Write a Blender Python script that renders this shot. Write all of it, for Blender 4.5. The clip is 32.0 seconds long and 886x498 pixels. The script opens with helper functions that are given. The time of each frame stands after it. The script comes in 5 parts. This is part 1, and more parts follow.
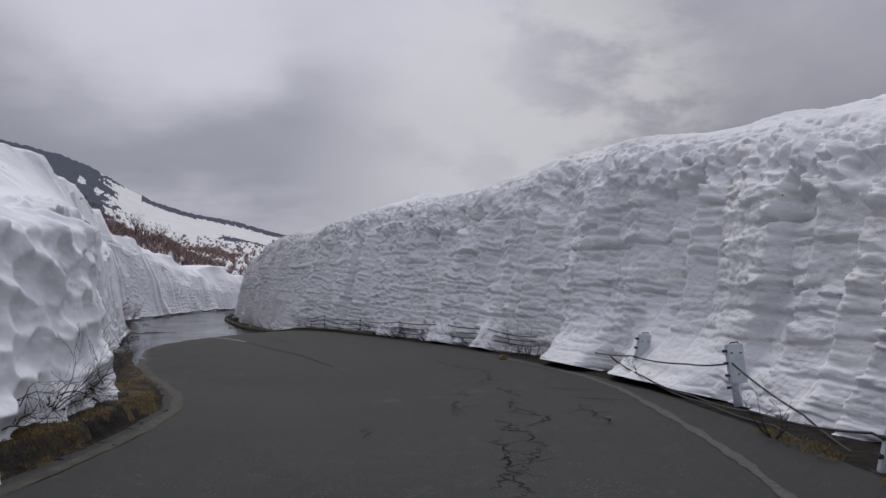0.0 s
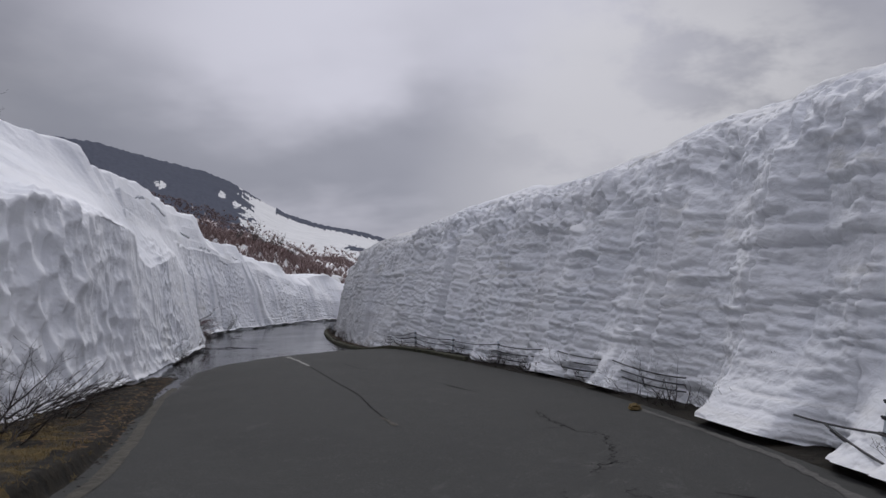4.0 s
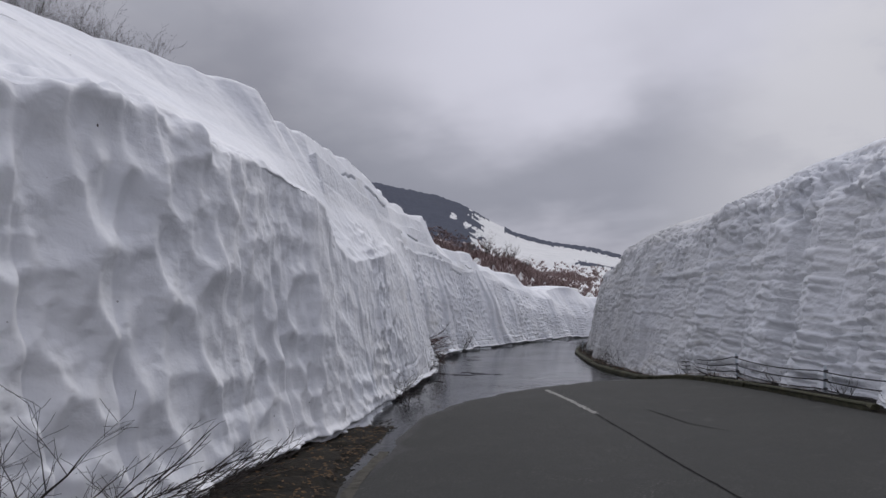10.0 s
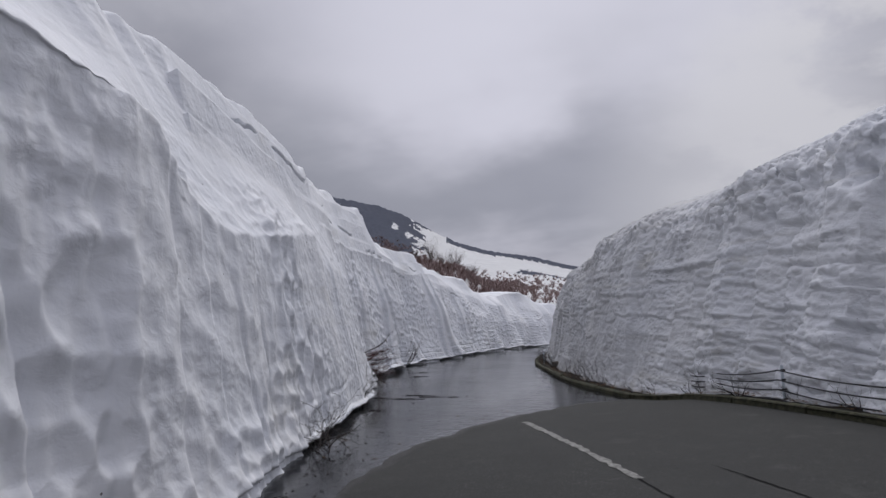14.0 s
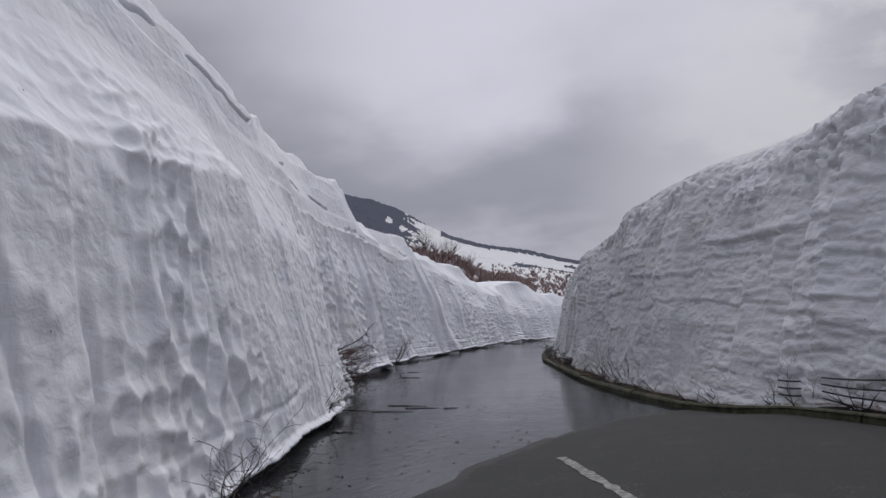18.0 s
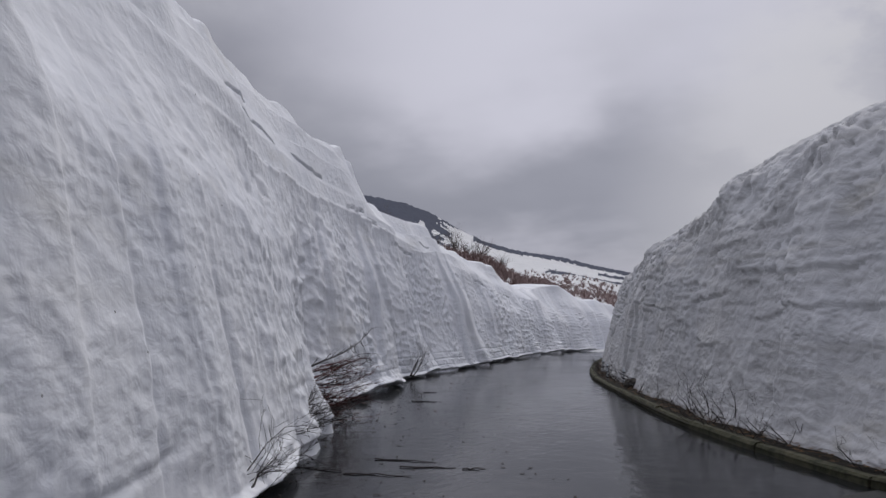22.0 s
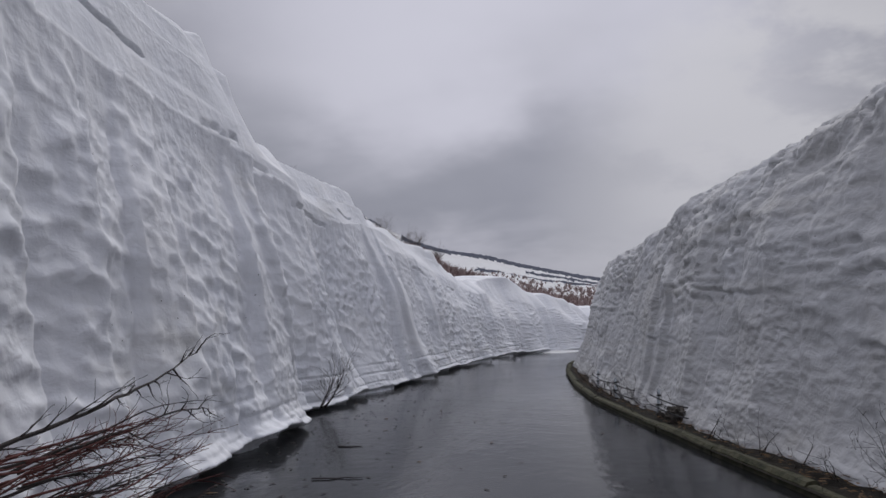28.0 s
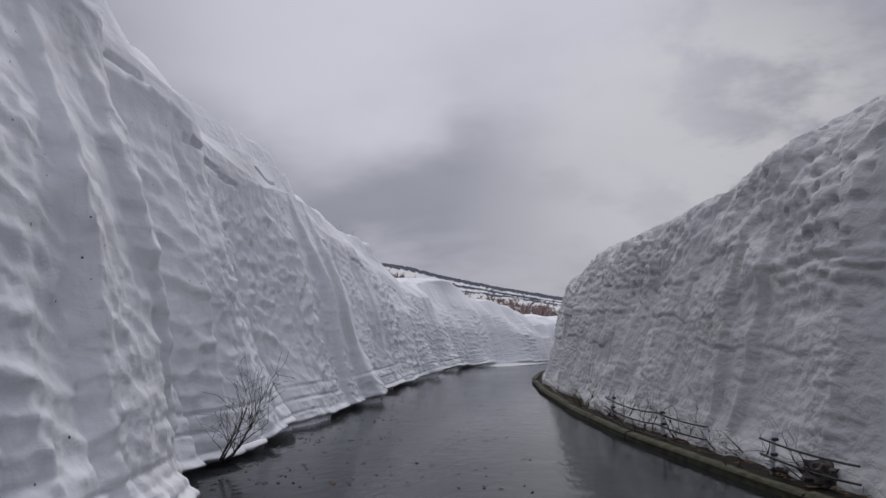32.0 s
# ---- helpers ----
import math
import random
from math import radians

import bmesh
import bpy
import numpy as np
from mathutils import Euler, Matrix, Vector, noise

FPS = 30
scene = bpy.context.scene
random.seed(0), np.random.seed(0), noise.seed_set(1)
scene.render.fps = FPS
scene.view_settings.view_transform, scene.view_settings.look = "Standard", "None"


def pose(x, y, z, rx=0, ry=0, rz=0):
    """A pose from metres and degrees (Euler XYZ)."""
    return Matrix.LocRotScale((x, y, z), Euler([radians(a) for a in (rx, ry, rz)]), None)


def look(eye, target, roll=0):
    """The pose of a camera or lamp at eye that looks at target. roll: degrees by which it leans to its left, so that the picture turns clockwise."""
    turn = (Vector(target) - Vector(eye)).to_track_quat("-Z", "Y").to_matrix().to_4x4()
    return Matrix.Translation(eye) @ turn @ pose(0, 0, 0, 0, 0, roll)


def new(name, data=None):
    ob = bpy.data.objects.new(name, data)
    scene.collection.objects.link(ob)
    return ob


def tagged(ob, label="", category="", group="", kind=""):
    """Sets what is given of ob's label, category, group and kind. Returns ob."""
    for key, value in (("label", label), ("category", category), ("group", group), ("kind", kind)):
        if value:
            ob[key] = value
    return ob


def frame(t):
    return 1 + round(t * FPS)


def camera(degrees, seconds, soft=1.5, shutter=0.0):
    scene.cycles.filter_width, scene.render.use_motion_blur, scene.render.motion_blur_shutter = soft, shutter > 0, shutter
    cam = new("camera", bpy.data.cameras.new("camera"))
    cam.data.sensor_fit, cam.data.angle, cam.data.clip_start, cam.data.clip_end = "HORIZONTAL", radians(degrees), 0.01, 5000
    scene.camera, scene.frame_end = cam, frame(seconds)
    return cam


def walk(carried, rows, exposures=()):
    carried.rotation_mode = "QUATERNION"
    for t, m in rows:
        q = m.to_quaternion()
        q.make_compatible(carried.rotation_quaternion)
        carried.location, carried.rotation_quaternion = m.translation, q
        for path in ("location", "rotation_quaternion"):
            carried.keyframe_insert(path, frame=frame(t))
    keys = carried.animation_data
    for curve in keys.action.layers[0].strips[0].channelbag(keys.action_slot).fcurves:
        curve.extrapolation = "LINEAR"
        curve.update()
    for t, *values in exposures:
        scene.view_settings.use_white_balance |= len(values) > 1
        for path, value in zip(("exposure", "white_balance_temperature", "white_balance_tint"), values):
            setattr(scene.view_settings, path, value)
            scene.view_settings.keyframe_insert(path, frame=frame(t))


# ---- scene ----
cam = camera(63.2, 32.0)
PATH = [
    (0, (10.671, 6.467, 1.804), (10.592, 8.461, 1.930), 1.01),
    (0.5, (10.723, 6.994, 1.855), (10.539, 8.982, 1.983), 1.19),
    (1, (10.879, 7.565, 1.913), (10.595, 9.541, 2.032), 0.69),
    (1.5, (10.935, 8.177, 1.920), (10.628, 10.149, 2.051), 1.44),
    (2, (11.013, 8.858, 1.922), (10.747, 10.836, 2.050), 1.08),
    (2.5, (10.985, 9.503, 1.936), (10.680, 11.475, 2.071), 1.44),
    (4.5, (10.724, 11.654, 1.953), (10.252, 13.592, 2.099), 0.92),
    (5, (10.577, 12.213, 1.921), (10.021, 14.128, 2.066), 0.69),
    (5.5, (10.309, 12.795, 1.915), (9.644, 14.675, 2.060), 1.35),
    (6, (10.048, 13.279, 1.892), (9.261, 15.112, 2.043), 1.18),
    (6.5, (9.757, 13.772, 1.890), (8.873, 15.560, 2.040), 1.24),
    (7, (9.431, 14.228, 1.876), (8.480, 15.980, 2.041), 1.29),
    (7.5, (9.110, 14.732, 1.882), (8.141, 16.474, 2.042), 1.00),
    (8, (8.754, 15.201, 1.855), (7.781, 16.939, 2.031), 0.93),
    (8.5, (8.449, 15.767, 1.836), (7.493, 17.516, 2.004), 0.12),
    (9, (8.121, 16.218, 1.788), (7.127, 17.943, 1.977), 0.73),
    (9.5, (7.819, 16.780, 1.773), (6.831, 18.511, 1.943), 0.09),
    (10, (7.442, 17.241, 1.740), (6.442, 18.964, 1.919), 0.88),
    (10.5, (7.134, 17.729, 1.726), (6.158, 19.465, 1.906), 0.19),
    (11, (6.768, 18.161, 1.703), (5.791, 19.896, 1.894), 0.88),
    (11.5, (6.526, 18.670, 1.691), (5.592, 20.428, 1.881), -0.60),
    (12, (6.202, 19.174, 1.661), (5.351, 20.973, 1.857), 0.38),
    (12.5, (5.952, 19.711, 1.657), (5.138, 21.527, 1.854), -0.21),
    (13, (5.667, 20.267, 1.655), (4.842, 22.077, 1.861), 0.23),
    (13.5, (5.442, 20.759, 1.636), (4.585, 22.554, 1.847), -0.29),
    (14, (5.202, 21.273, 1.632), (4.346, 23.068, 1.842), -0.16),
    (14.5, (4.941, 21.775, 1.633), (4.089, 23.573, 1.835), -0.11),
    (16.5, (4.317, 23.385, 1.596), (3.420, 25.164, 1.774), 0.53),
    (17, (4.036, 23.796, 1.566), (3.146, 25.578, 1.745), 0.01),
    (17.5, (3.725, 24.303, 1.550), (2.844, 26.088, 1.740), 0.38),
    (18, (3.515, 24.884, 1.540), (2.672, 26.687, 1.733), -0.54),
    (18.5, (3.207, 25.515, 1.499), (2.379, 27.326, 1.686), 0.07),
    (19, (3.039, 26.038, 1.504), (2.203, 27.843, 1.707), -0.50),
    (19.5, (2.895, 26.619, 1.527), (2.059, 28.424, 1.730), -0.39),
    (20, (2.649, 27.155, 1.540), (1.831, 28.968, 1.750), 0.03),
    (20.5, (2.434, 27.670, 1.541), (1.589, 29.471, 1.752), 0.25),
    (21, (2.148, 28.176, 1.535), (1.260, 29.954, 1.755), 0.48),
    (21.5, (1.915, 28.755, 1.530), (1.007, 30.525, 1.736), -0.07),
    (22, (1.563, 29.279, 1.530), (0.640, 31.041, 1.737), 0.99),
    (22.5, (1.352, 29.793, 1.496), (0.470, 31.575, 1.708), -0.25),
    (23, (0.991, 30.354, 1.490), (0.138, 32.150, 1.702), 0.24),
    (23.5, (0.763, 30.902, 1.492), (-0.069, 32.708, 1.708), -0.23),
    (24, (0.452, 31.523, 1.484), (-0.382, 33.329, 1.693), 0.26),
    (24.5, (0.160, 32.036, 1.497), (-0.713, 33.822, 1.720), -0.04),
    (26.5, (-0.968, 33.906, 1.545), (-1.818, 35.703, 1.766), 0.25),
    (27, (-1.181, 34.500, 1.550), (-1.981, 36.322, 1.753), -0.42),
    (27.5, (-1.461, 34.995, 1.538), (-2.207, 36.839, 1.748), 0.39),
    (28, (-1.687, 35.477, 1.526), (-2.428, 37.323, 1.734), -0.06),
    (28.5, (-2.049, 35.999, 1.491), (-2.817, 37.835, 1.695), 0.83),
    (29, (-2.312, 36.510, 1.451), (-3.130, 38.323, 1.658), 0.45),
    (29.5, (-2.674, 37.011, 1.447), (-3.519, 38.810, 1.666), 0.99),
    (30, (-2.935, 37.418, 1.437), (-3.758, 39.227, 1.661), 0.20),
    (30.5, (-3.219, 37.948, 1.431), (-3.969, 39.789, 1.653), 0.07),
    (31, (-3.488, 38.443, 1.429), (-4.178, 40.306, 1.658), -0.36),
    (31.5, (-3.719, 39.058, 1.419), (-4.331, 40.949, 1.635), -0.30),
    (32, (-4.044, 39.578, 1.407), (-4.576, 41.491, 1.647), 0.21),
]

walk(cam, [(t, look(eye, target, roll)) for t, eye, target, roll in PATH],
     exposures=[(0, -0.01), (4, -0.01), (8, 0.03), (14, 0.04), (20, -0.04), (26, -0.08), (32, -0.09)])

# ---- world and sun: a bright overcast sky with broken cloud ----
SUN_AZ, SUN_EL = -14.0, 52.0
world = bpy.data.worlds.new("overcast_sky")
scene.world = world
world.use_nodes = True


def sky_nodes(nt):
    nt.nodes.clear()
    N = lambda kind: nt.nodes.new("ShaderNode" + kind)
    L = nt.links.new
    out, bg = N("OutputWorld"), N("Background")
    tc, sep = N("TexCoord"), N("SeparateXYZ")
    L(tc.outputs["Generated"], sep.inputs[0])
    # the direction laid on a flat cloud deck
    up = N("Math"); up.operation = "ADD"; up.inputs[1].default_value = 0.30
    ab = N("Math"); ab.operation = "MAXIMUM"; ab.inputs[1].default_value = 0.0
    L(sep.outputs[2], ab.inputs[0]); L(ab.outputs[0], up.inputs[0])
    px, py = N("Math"), N("Math")
    px.operation = py.operation = "DIVIDE"
    L(sep.outputs[0], px.inputs[0]); L(up.outputs[0], px.inputs[1])
    L(sep.outputs[1], py.inputs[0]); L(up.outputs[0], py.inputs[1])
    deck = N("CombineXYZ")
    L(px.outputs[0], deck.inputs[0]); L(py.outputs[0], deck.inputs[1])
    deck.inputs[2].default_value = 3.7

    def cloud(scale, detail, rough, lo, hi, shift):
        mp = N("Mapping"); mp.inputs["Location"].default_value = shift
        L(deck.outputs[0], mp.inputs[0])
        n = N("TexNoise"); n.inputs["Scale"].default_value = scale
        n.inputs["Detail"].default_value = detail; n.inputs["Roughness"].default_value = rough
        n.inputs["Distortion"].default_value = 0.1
        L(mp.outputs[0], n.inputs["Vector"])
        r = N("MapRange"); r.interpolation_type = "SMOOTHSTEP"
        r.inputs[1].default_value, r.inputs[2].default_value = lo, hi
        L(n.outputs[0], r.inputs[0])
        return r.outputs[0]

    def mix(a, b, fac):
        m = N("MixRGB")
        for k, v in ((1, a), (2, b)):
            if isinstance(v, tuple):
                m.inputs[k].default_value = (*v, 1)
            else:
                L(v, m.inputs[k])
        L(fac, m.inputs[0]) if not isinstance(fac, float) else setattr(m.inputs[0], "default_value", fac)
        return m.outputs[0]

    def mul(a, k):
        m = N("Math"); m.operation = "MULTIPLY"; m.inputs[1].default_value = k
        L(a, m.inputs[0])
        return m.outputs[0]

    big = cloud(0.75, 2.0, 0.45, 0.38, 0.62, (1.9, 0.4, 0))
    fine = cloud(2.3, 6.0, 0.58, 0.38, 0.70, (0.3, 5.1, 0))
    gap = cloud(0.9, 6.0, 0.6, 0.60, 0.74, (7.7, 2.2, 0))
    sky = N("TexSky"); sky.sky_type = "NISHITA"; sky.sun_disc = False
    sky.sun_elevation, sky.sun_rotation = radians(SUN_EL), radians(SUN_AZ)
    sc = N("MixRGB"); sc.blend_type = "MULTIPLY"; sc.inputs[0].default_value = 1.0
    sc.inputs[2].default_value = (0.10, 0.10, 0.10, 1)
    L(sky.outputs[0], sc.inputs[1])
    # an overcast sky is darker at its rim than overhead
    rim = N("MapRange"); rim.inputs[1].default_value, rim.inputs[2].default_value = 0.0, 1.0
    rim.inputs[3].default_value, rim.inputs[4].default_value = 0.25, 1.02
    L(ab.outputs[0], rim.inputs[0])
    body = mix((0.90, 0.92, 1.10), (1.16, 1.17, 1.38), big)
    body = mix(body, mix(body, (1.75, 1.76, 1.96), fine), 0.30)
    low = cloud(1.5, 4.0, 0.55, 0.46, 0.66, (3.1, 1.4, 0))
    body = mix(body, (1.75, 1.76, 1.93), mul(low, 0.22))
    m_ = N("MixRGB"); m_.blend_type = "MULTIPLY"; m_.inputs[0].default_value = 1.0
    L(body, m_.inputs[1]); L(rim.outputs[0], m_.inputs[2])
    c = m_.outputs[0]
    # the glow of the veiled sun
    dot = N("VectorMath"); dot.operation = "DOT_PRODUCT"
    a, e = radians(SUN_AZ), radians(SUN_EL)
    dot.inputs[1].default_value = (math.sin(a) * math.cos(e), math.cos(a) * math.cos(e), math.sin(e))
    L(tc.outputs["Generated"], dot.inputs[0])
    gl = N("MapRange"); gl.interpolation_type = "SMOOTHSTEP"
    gl.inputs[1].default_value, gl.inputs[2].default_value, gl.inputs[4].default_value = 0.80, 1.02, 0.45
    L(dot.outputs["Value"], gl.inputs[0])
    c = mix(c, (1.11, 1.11, 1.27), gl.outputs[0])
    # dark bellies of cloud low ahead
    d4 = N("VectorMath"); d4.operation = "DOT_PRODUCT"
    a, e = radians(-24), radians(12)
    d4.inputs[1].default_value = (math.sin(a) * math.cos(e), math.cos(a) * math.cos(e), math.sin(e))
    L(tc.outputs["Generated"], d4.inputs[0])
    belly = N("MapRange"); belly.interpolation_type = "SMOOTHSTEP"
    belly.inputs[1].default_value, belly.inputs[2].default_value = 0.90, 0.97
    L(d4.outputs["Value"], belly.inputs[0])
    wave = N("Math"); wave.operation = "ADD"
    L(sep.outputs[2], wave.inputs[0]); L(mul(cloud(1.9, 4.0, 0.55, 0.25, 0.75, (5.6, 3.3, 0)), 0.09), wave.inputs[1])
    lo_, hi_ = N("MapRange"), N("MapRange")
    lo_.interpolation_type = hi_.interpolation_type = "SMOOTHSTEP"
    lo_.inputs[1].default_value, lo_.inputs[2].default_value = 0.10, 0.20
    hi_.inputs[1].default_value, hi_.inputs[2].default_value = 0.36, 0.23
    L(wave.outputs[0], lo_.inputs[0]); L(wave.outputs[0], hi_.inputs[0])
    bm_, bn_ = N("Math"), N("Math")
    bm_.operation = bn_.operation = "MULTIPLY"
    L(lo_.outputs[0], bn_.inputs[0]); L(hi_.outputs[0], bn_.inputs[1])
    L(belly.outputs[0], bm_.inputs[0]); L(bn_.outputs[0], bm_.inputs[1])
    bands = bm_.outputs[0]
    # a broad brighter part of the deck
    d3 = N("VectorMath"); d3.operation = "DOT_PRODUCT"
    a, e = radians(-17), radians(23)
    d3.inputs[1].default_value = (math.sin(a) * math.cos(e), math.cos(a) * math.cos(e), math.sin(e))
    L(tc.outputs["Generated"], d3.inputs[0])
    pale = N("MapRange"); pale.interpolation_type = "SMOOTHSTEP"
    pale.inputs[1].default_value, pale.inputs[2].default_value, pale.inputs[4].default_value = 0.88, 1.0, 0.90
    L(d3.outputs["Value"], pale.inputs[0])
    veil = N("Math"); veil.operation = "MULTIPLY"
    L(pale.outputs[0], veil.inputs[0]); lift = N("Math"); lift.operation = "ADD"; lift.inputs[1].default_value = 0.55
    L(mul(cloud(1.25, 4.0, 0.5, 0.26, 0.56, (4.2, 0.9, 0)), 0.45), lift.inputs[0]); L(lift.outputs[0], veil.inputs[1])
    c = mix(c, (1.12, 1.12, 1.29), veil.outputs[0])
    c = mix(c, (0.40, 0.42, 0.51), mul(bands, 0.70))
    # where the cloud thins
    d2 = N("VectorMath"); d2.operation = "DOT_PRODUCT"
    a, e = radians(6.0), radians(13.5)
    d2.inputs[1].default_value = (math.sin(a) * math.cos(e), math.cos(a) * math.cos(e), math.sin(e))
    L(tc.outputs["Generated"], d2.inputs[0])
    thin = N("MapRange"); thin.interpolation_type = "SMOOTHSTEP"
    thin.inputs[1].default_value, thin.inputs[2].default_value, thin.inputs[4].default_value = 0.962, 0.998, 0.60
    L(d2.outputs["Value"], thin.inputs[0])
    both = N("Math"); both.operation = "MULTIPLY"
    L(thin.outputs[0], both.inputs[0]); L(cloud(3.2, 5.0, 0.6, 0.36, 0.56, (2.2, 8.1, 0)), both.inputs[1])
    c = mix(c, (1.20, 1.19, 1.24), both.outputs[0])
    # a lighter strip under the cloud edge, low over the bend
    d5 = N("VectorMath"); d5.operation = "DOT_PRODUCT"
    a, e = radians(1), radians(7)
    d5.inputs[1].default_value = (math.sin(a) * math.cos(e), math.cos(a) * math.cos(e), math.sin(e))
    L(tc.outputs["Generated"], d5.inputs[0])
    strip_ = N("MapRange"); strip_.interpolation_type = "SMOOTHSTEP"
    strip_.inputs[1].default_value, strip_.inputs[2].default_value, strip_.inputs[4].default_value = 0.955, 0.998, 0.70
    L(d5.outputs["Value"], strip_.inputs[0])
    sb = N("Math"); sb.operation = "MULTIPLY"
    L(strip_.outputs[0], sb.inputs[0]); L(cloud(1.4, 4.0, 0.55, 0.24, 0.54, (6.1, 4.4, 0)), sb.inputs[1])
    c = mix(c, (0.95, 0.95, 1.04), sb.outputs[0])
    part = N("Math"); part.operation = "MULTIPLY"; part.inputs[1].default_value = 0.10
    L(gap, part.inputs[0])
    c = mix(c, sc.outputs[0], part.outputs[0])
    L(c, bg.inputs[0])
    bg.inputs[1].default_value = 0.57
    L(bg.outputs[0], out.inputs[0])


sky_nodes(world.node_tree)
sun = new("sun", bpy.data.lights.new("sun", "SUN"))
sun.data.energy, sun.data.angle, sun.data.color = 1.15, radians(24), (1.0, 0.97, 0.93)
_a, _e = radians(SUN_AZ), radians(SUN_EL)
sun.matrix_world = look((60 * math.sin(_a) * math.cos(_e), 60 * math.cos(_a) * math.cos(_e), 60 * math.sin(_e)), (0, 0, 0))


# ---- materials ----
class Mat:
    """A small helper to chain nodes of one material."""

    def __init__(self, name, rough=0.7, color=(0.5, 0.5, 0.5), metal=0.0, spec=0.5):
        self.m = bpy.data.materials.new(name)
        self.m.use_nodes = True
        self.nt = self.m.node_tree
        self.b = self.nt.nodes["Principled BSDF"]
        self.b.inputs["Roughness"].default_value = rough
        self.b.inputs["Base Color"].default_value = (*color, 1)
        self.b.inputs["Metallic"].default_value = metal
        self.b.inputs["Specular IOR Level"].default_value = spec
        self.geo = self.nt.nodes.new("ShaderNodeNewGeometry")

    def n(self, kind):
        return self.nt.nodes.new("ShaderNode" + kind)

    def link(self, a, b):
        self.nt.links.new(a, b)

    def noise(self, scale, detail=4.0, rough=0.55, stretch=(1, 1, 1), lo=0.3, hi=0.7, dist=0.0):
        mp, n, r = self.n("Mapping"), self.n("TexNoise"), self.n("MapRange")
        mp.inputs["Scale"].default_value = stretch
        self.link(self.geo.outputs["Position"], mp.inputs[0])
        self.link(mp.outputs[0], n.inputs["Vector"])
        n.inputs["Scale"].default_value, n.inputs["Detail"].default_value = scale, detail
        n.inputs["Roughness"].default_value, n.inputs["Distortion"].default_value = rough, dist
        r.inputs[1].default_value, r.inputs[2].default_value = lo, hi
        self.link(n.outputs[0], r.inputs[0])
        return r.outputs[0]

    def voronoi(self, scale, stretch=(1, 1, 1), feature="F1", lo=0.0, hi=1.0):
        mp, n, r = self.n("Mapping"), self.n("TexVoronoi"), self.n("MapRange")
        n.feature = feature
        mp.inputs["Scale"].default_value = stretch
        self.link(self.geo.outputs["Position"], mp.inputs[0])
        self.link(mp.outputs[0], n.inputs["Vector"])
        n.inputs["Scale"].default_value = scale
        r.inputs[1].default_value, r.inputs[2].default_value = lo, hi
        self.link(n.outputs["Distance"], r.inputs[0])
        return r.outputs[0]

    def mix(self, a, b, fac):
        m = self.n("MixRGB")
        for k, v in ((1, a), (2, b)):
            if isinstance(v, tuple):
                m.inputs[k].default_value = (*v, 1)
            else:
                self.link(v, m.inputs[k])
        if isinstance(fac, float):
            m.inputs[0].default_value = fac
        else:
            self.link(fac, m.inputs[0])
        return m.outputs[0]

    def math(self, op, a, b=0.0):
        m = self.n("Math")
        m.operation = op
        for k, v in ((0, a), (1, b)):
            if isinstance(v, (int, float)):
                m.inputs[k].default_value = v
            else:
                self.link(v, m.inputs[k])
        return m.outputs[0]

    def height(self, lo, hi):
        s, r = self.n("SeparateXYZ"), self.n("MapRange")
        self.link(self.geo.outputs["Position"], s.inputs[0])
        r.inputs[1].default_value, r.inputs[2].default_value = lo, hi
        self.link(s.outputs[2], r.inputs[0])
        return r.outputs[0]

    def color(self, v):
        self.link(v, self.b.inputs["Base Color"])
        return self

    def rough(self, v):
        self.link(v, self.b.inputs["Roughness"])
        return self

    def bump(self, *heights, dist=0.02):
        last = None
        for h, strength, d in heights:
            b = self.n("Bump")
            b.inputs["Strength"].default_value, b.inputs["Distance"].default_value = strength, d
            self.link(h, b.inputs["Height"])
            if last:
                self.link(last, b.inputs["Normal"])
            last = b.outputs[0]
        self.link(last, self.b.inputs["Normal"])
        return self


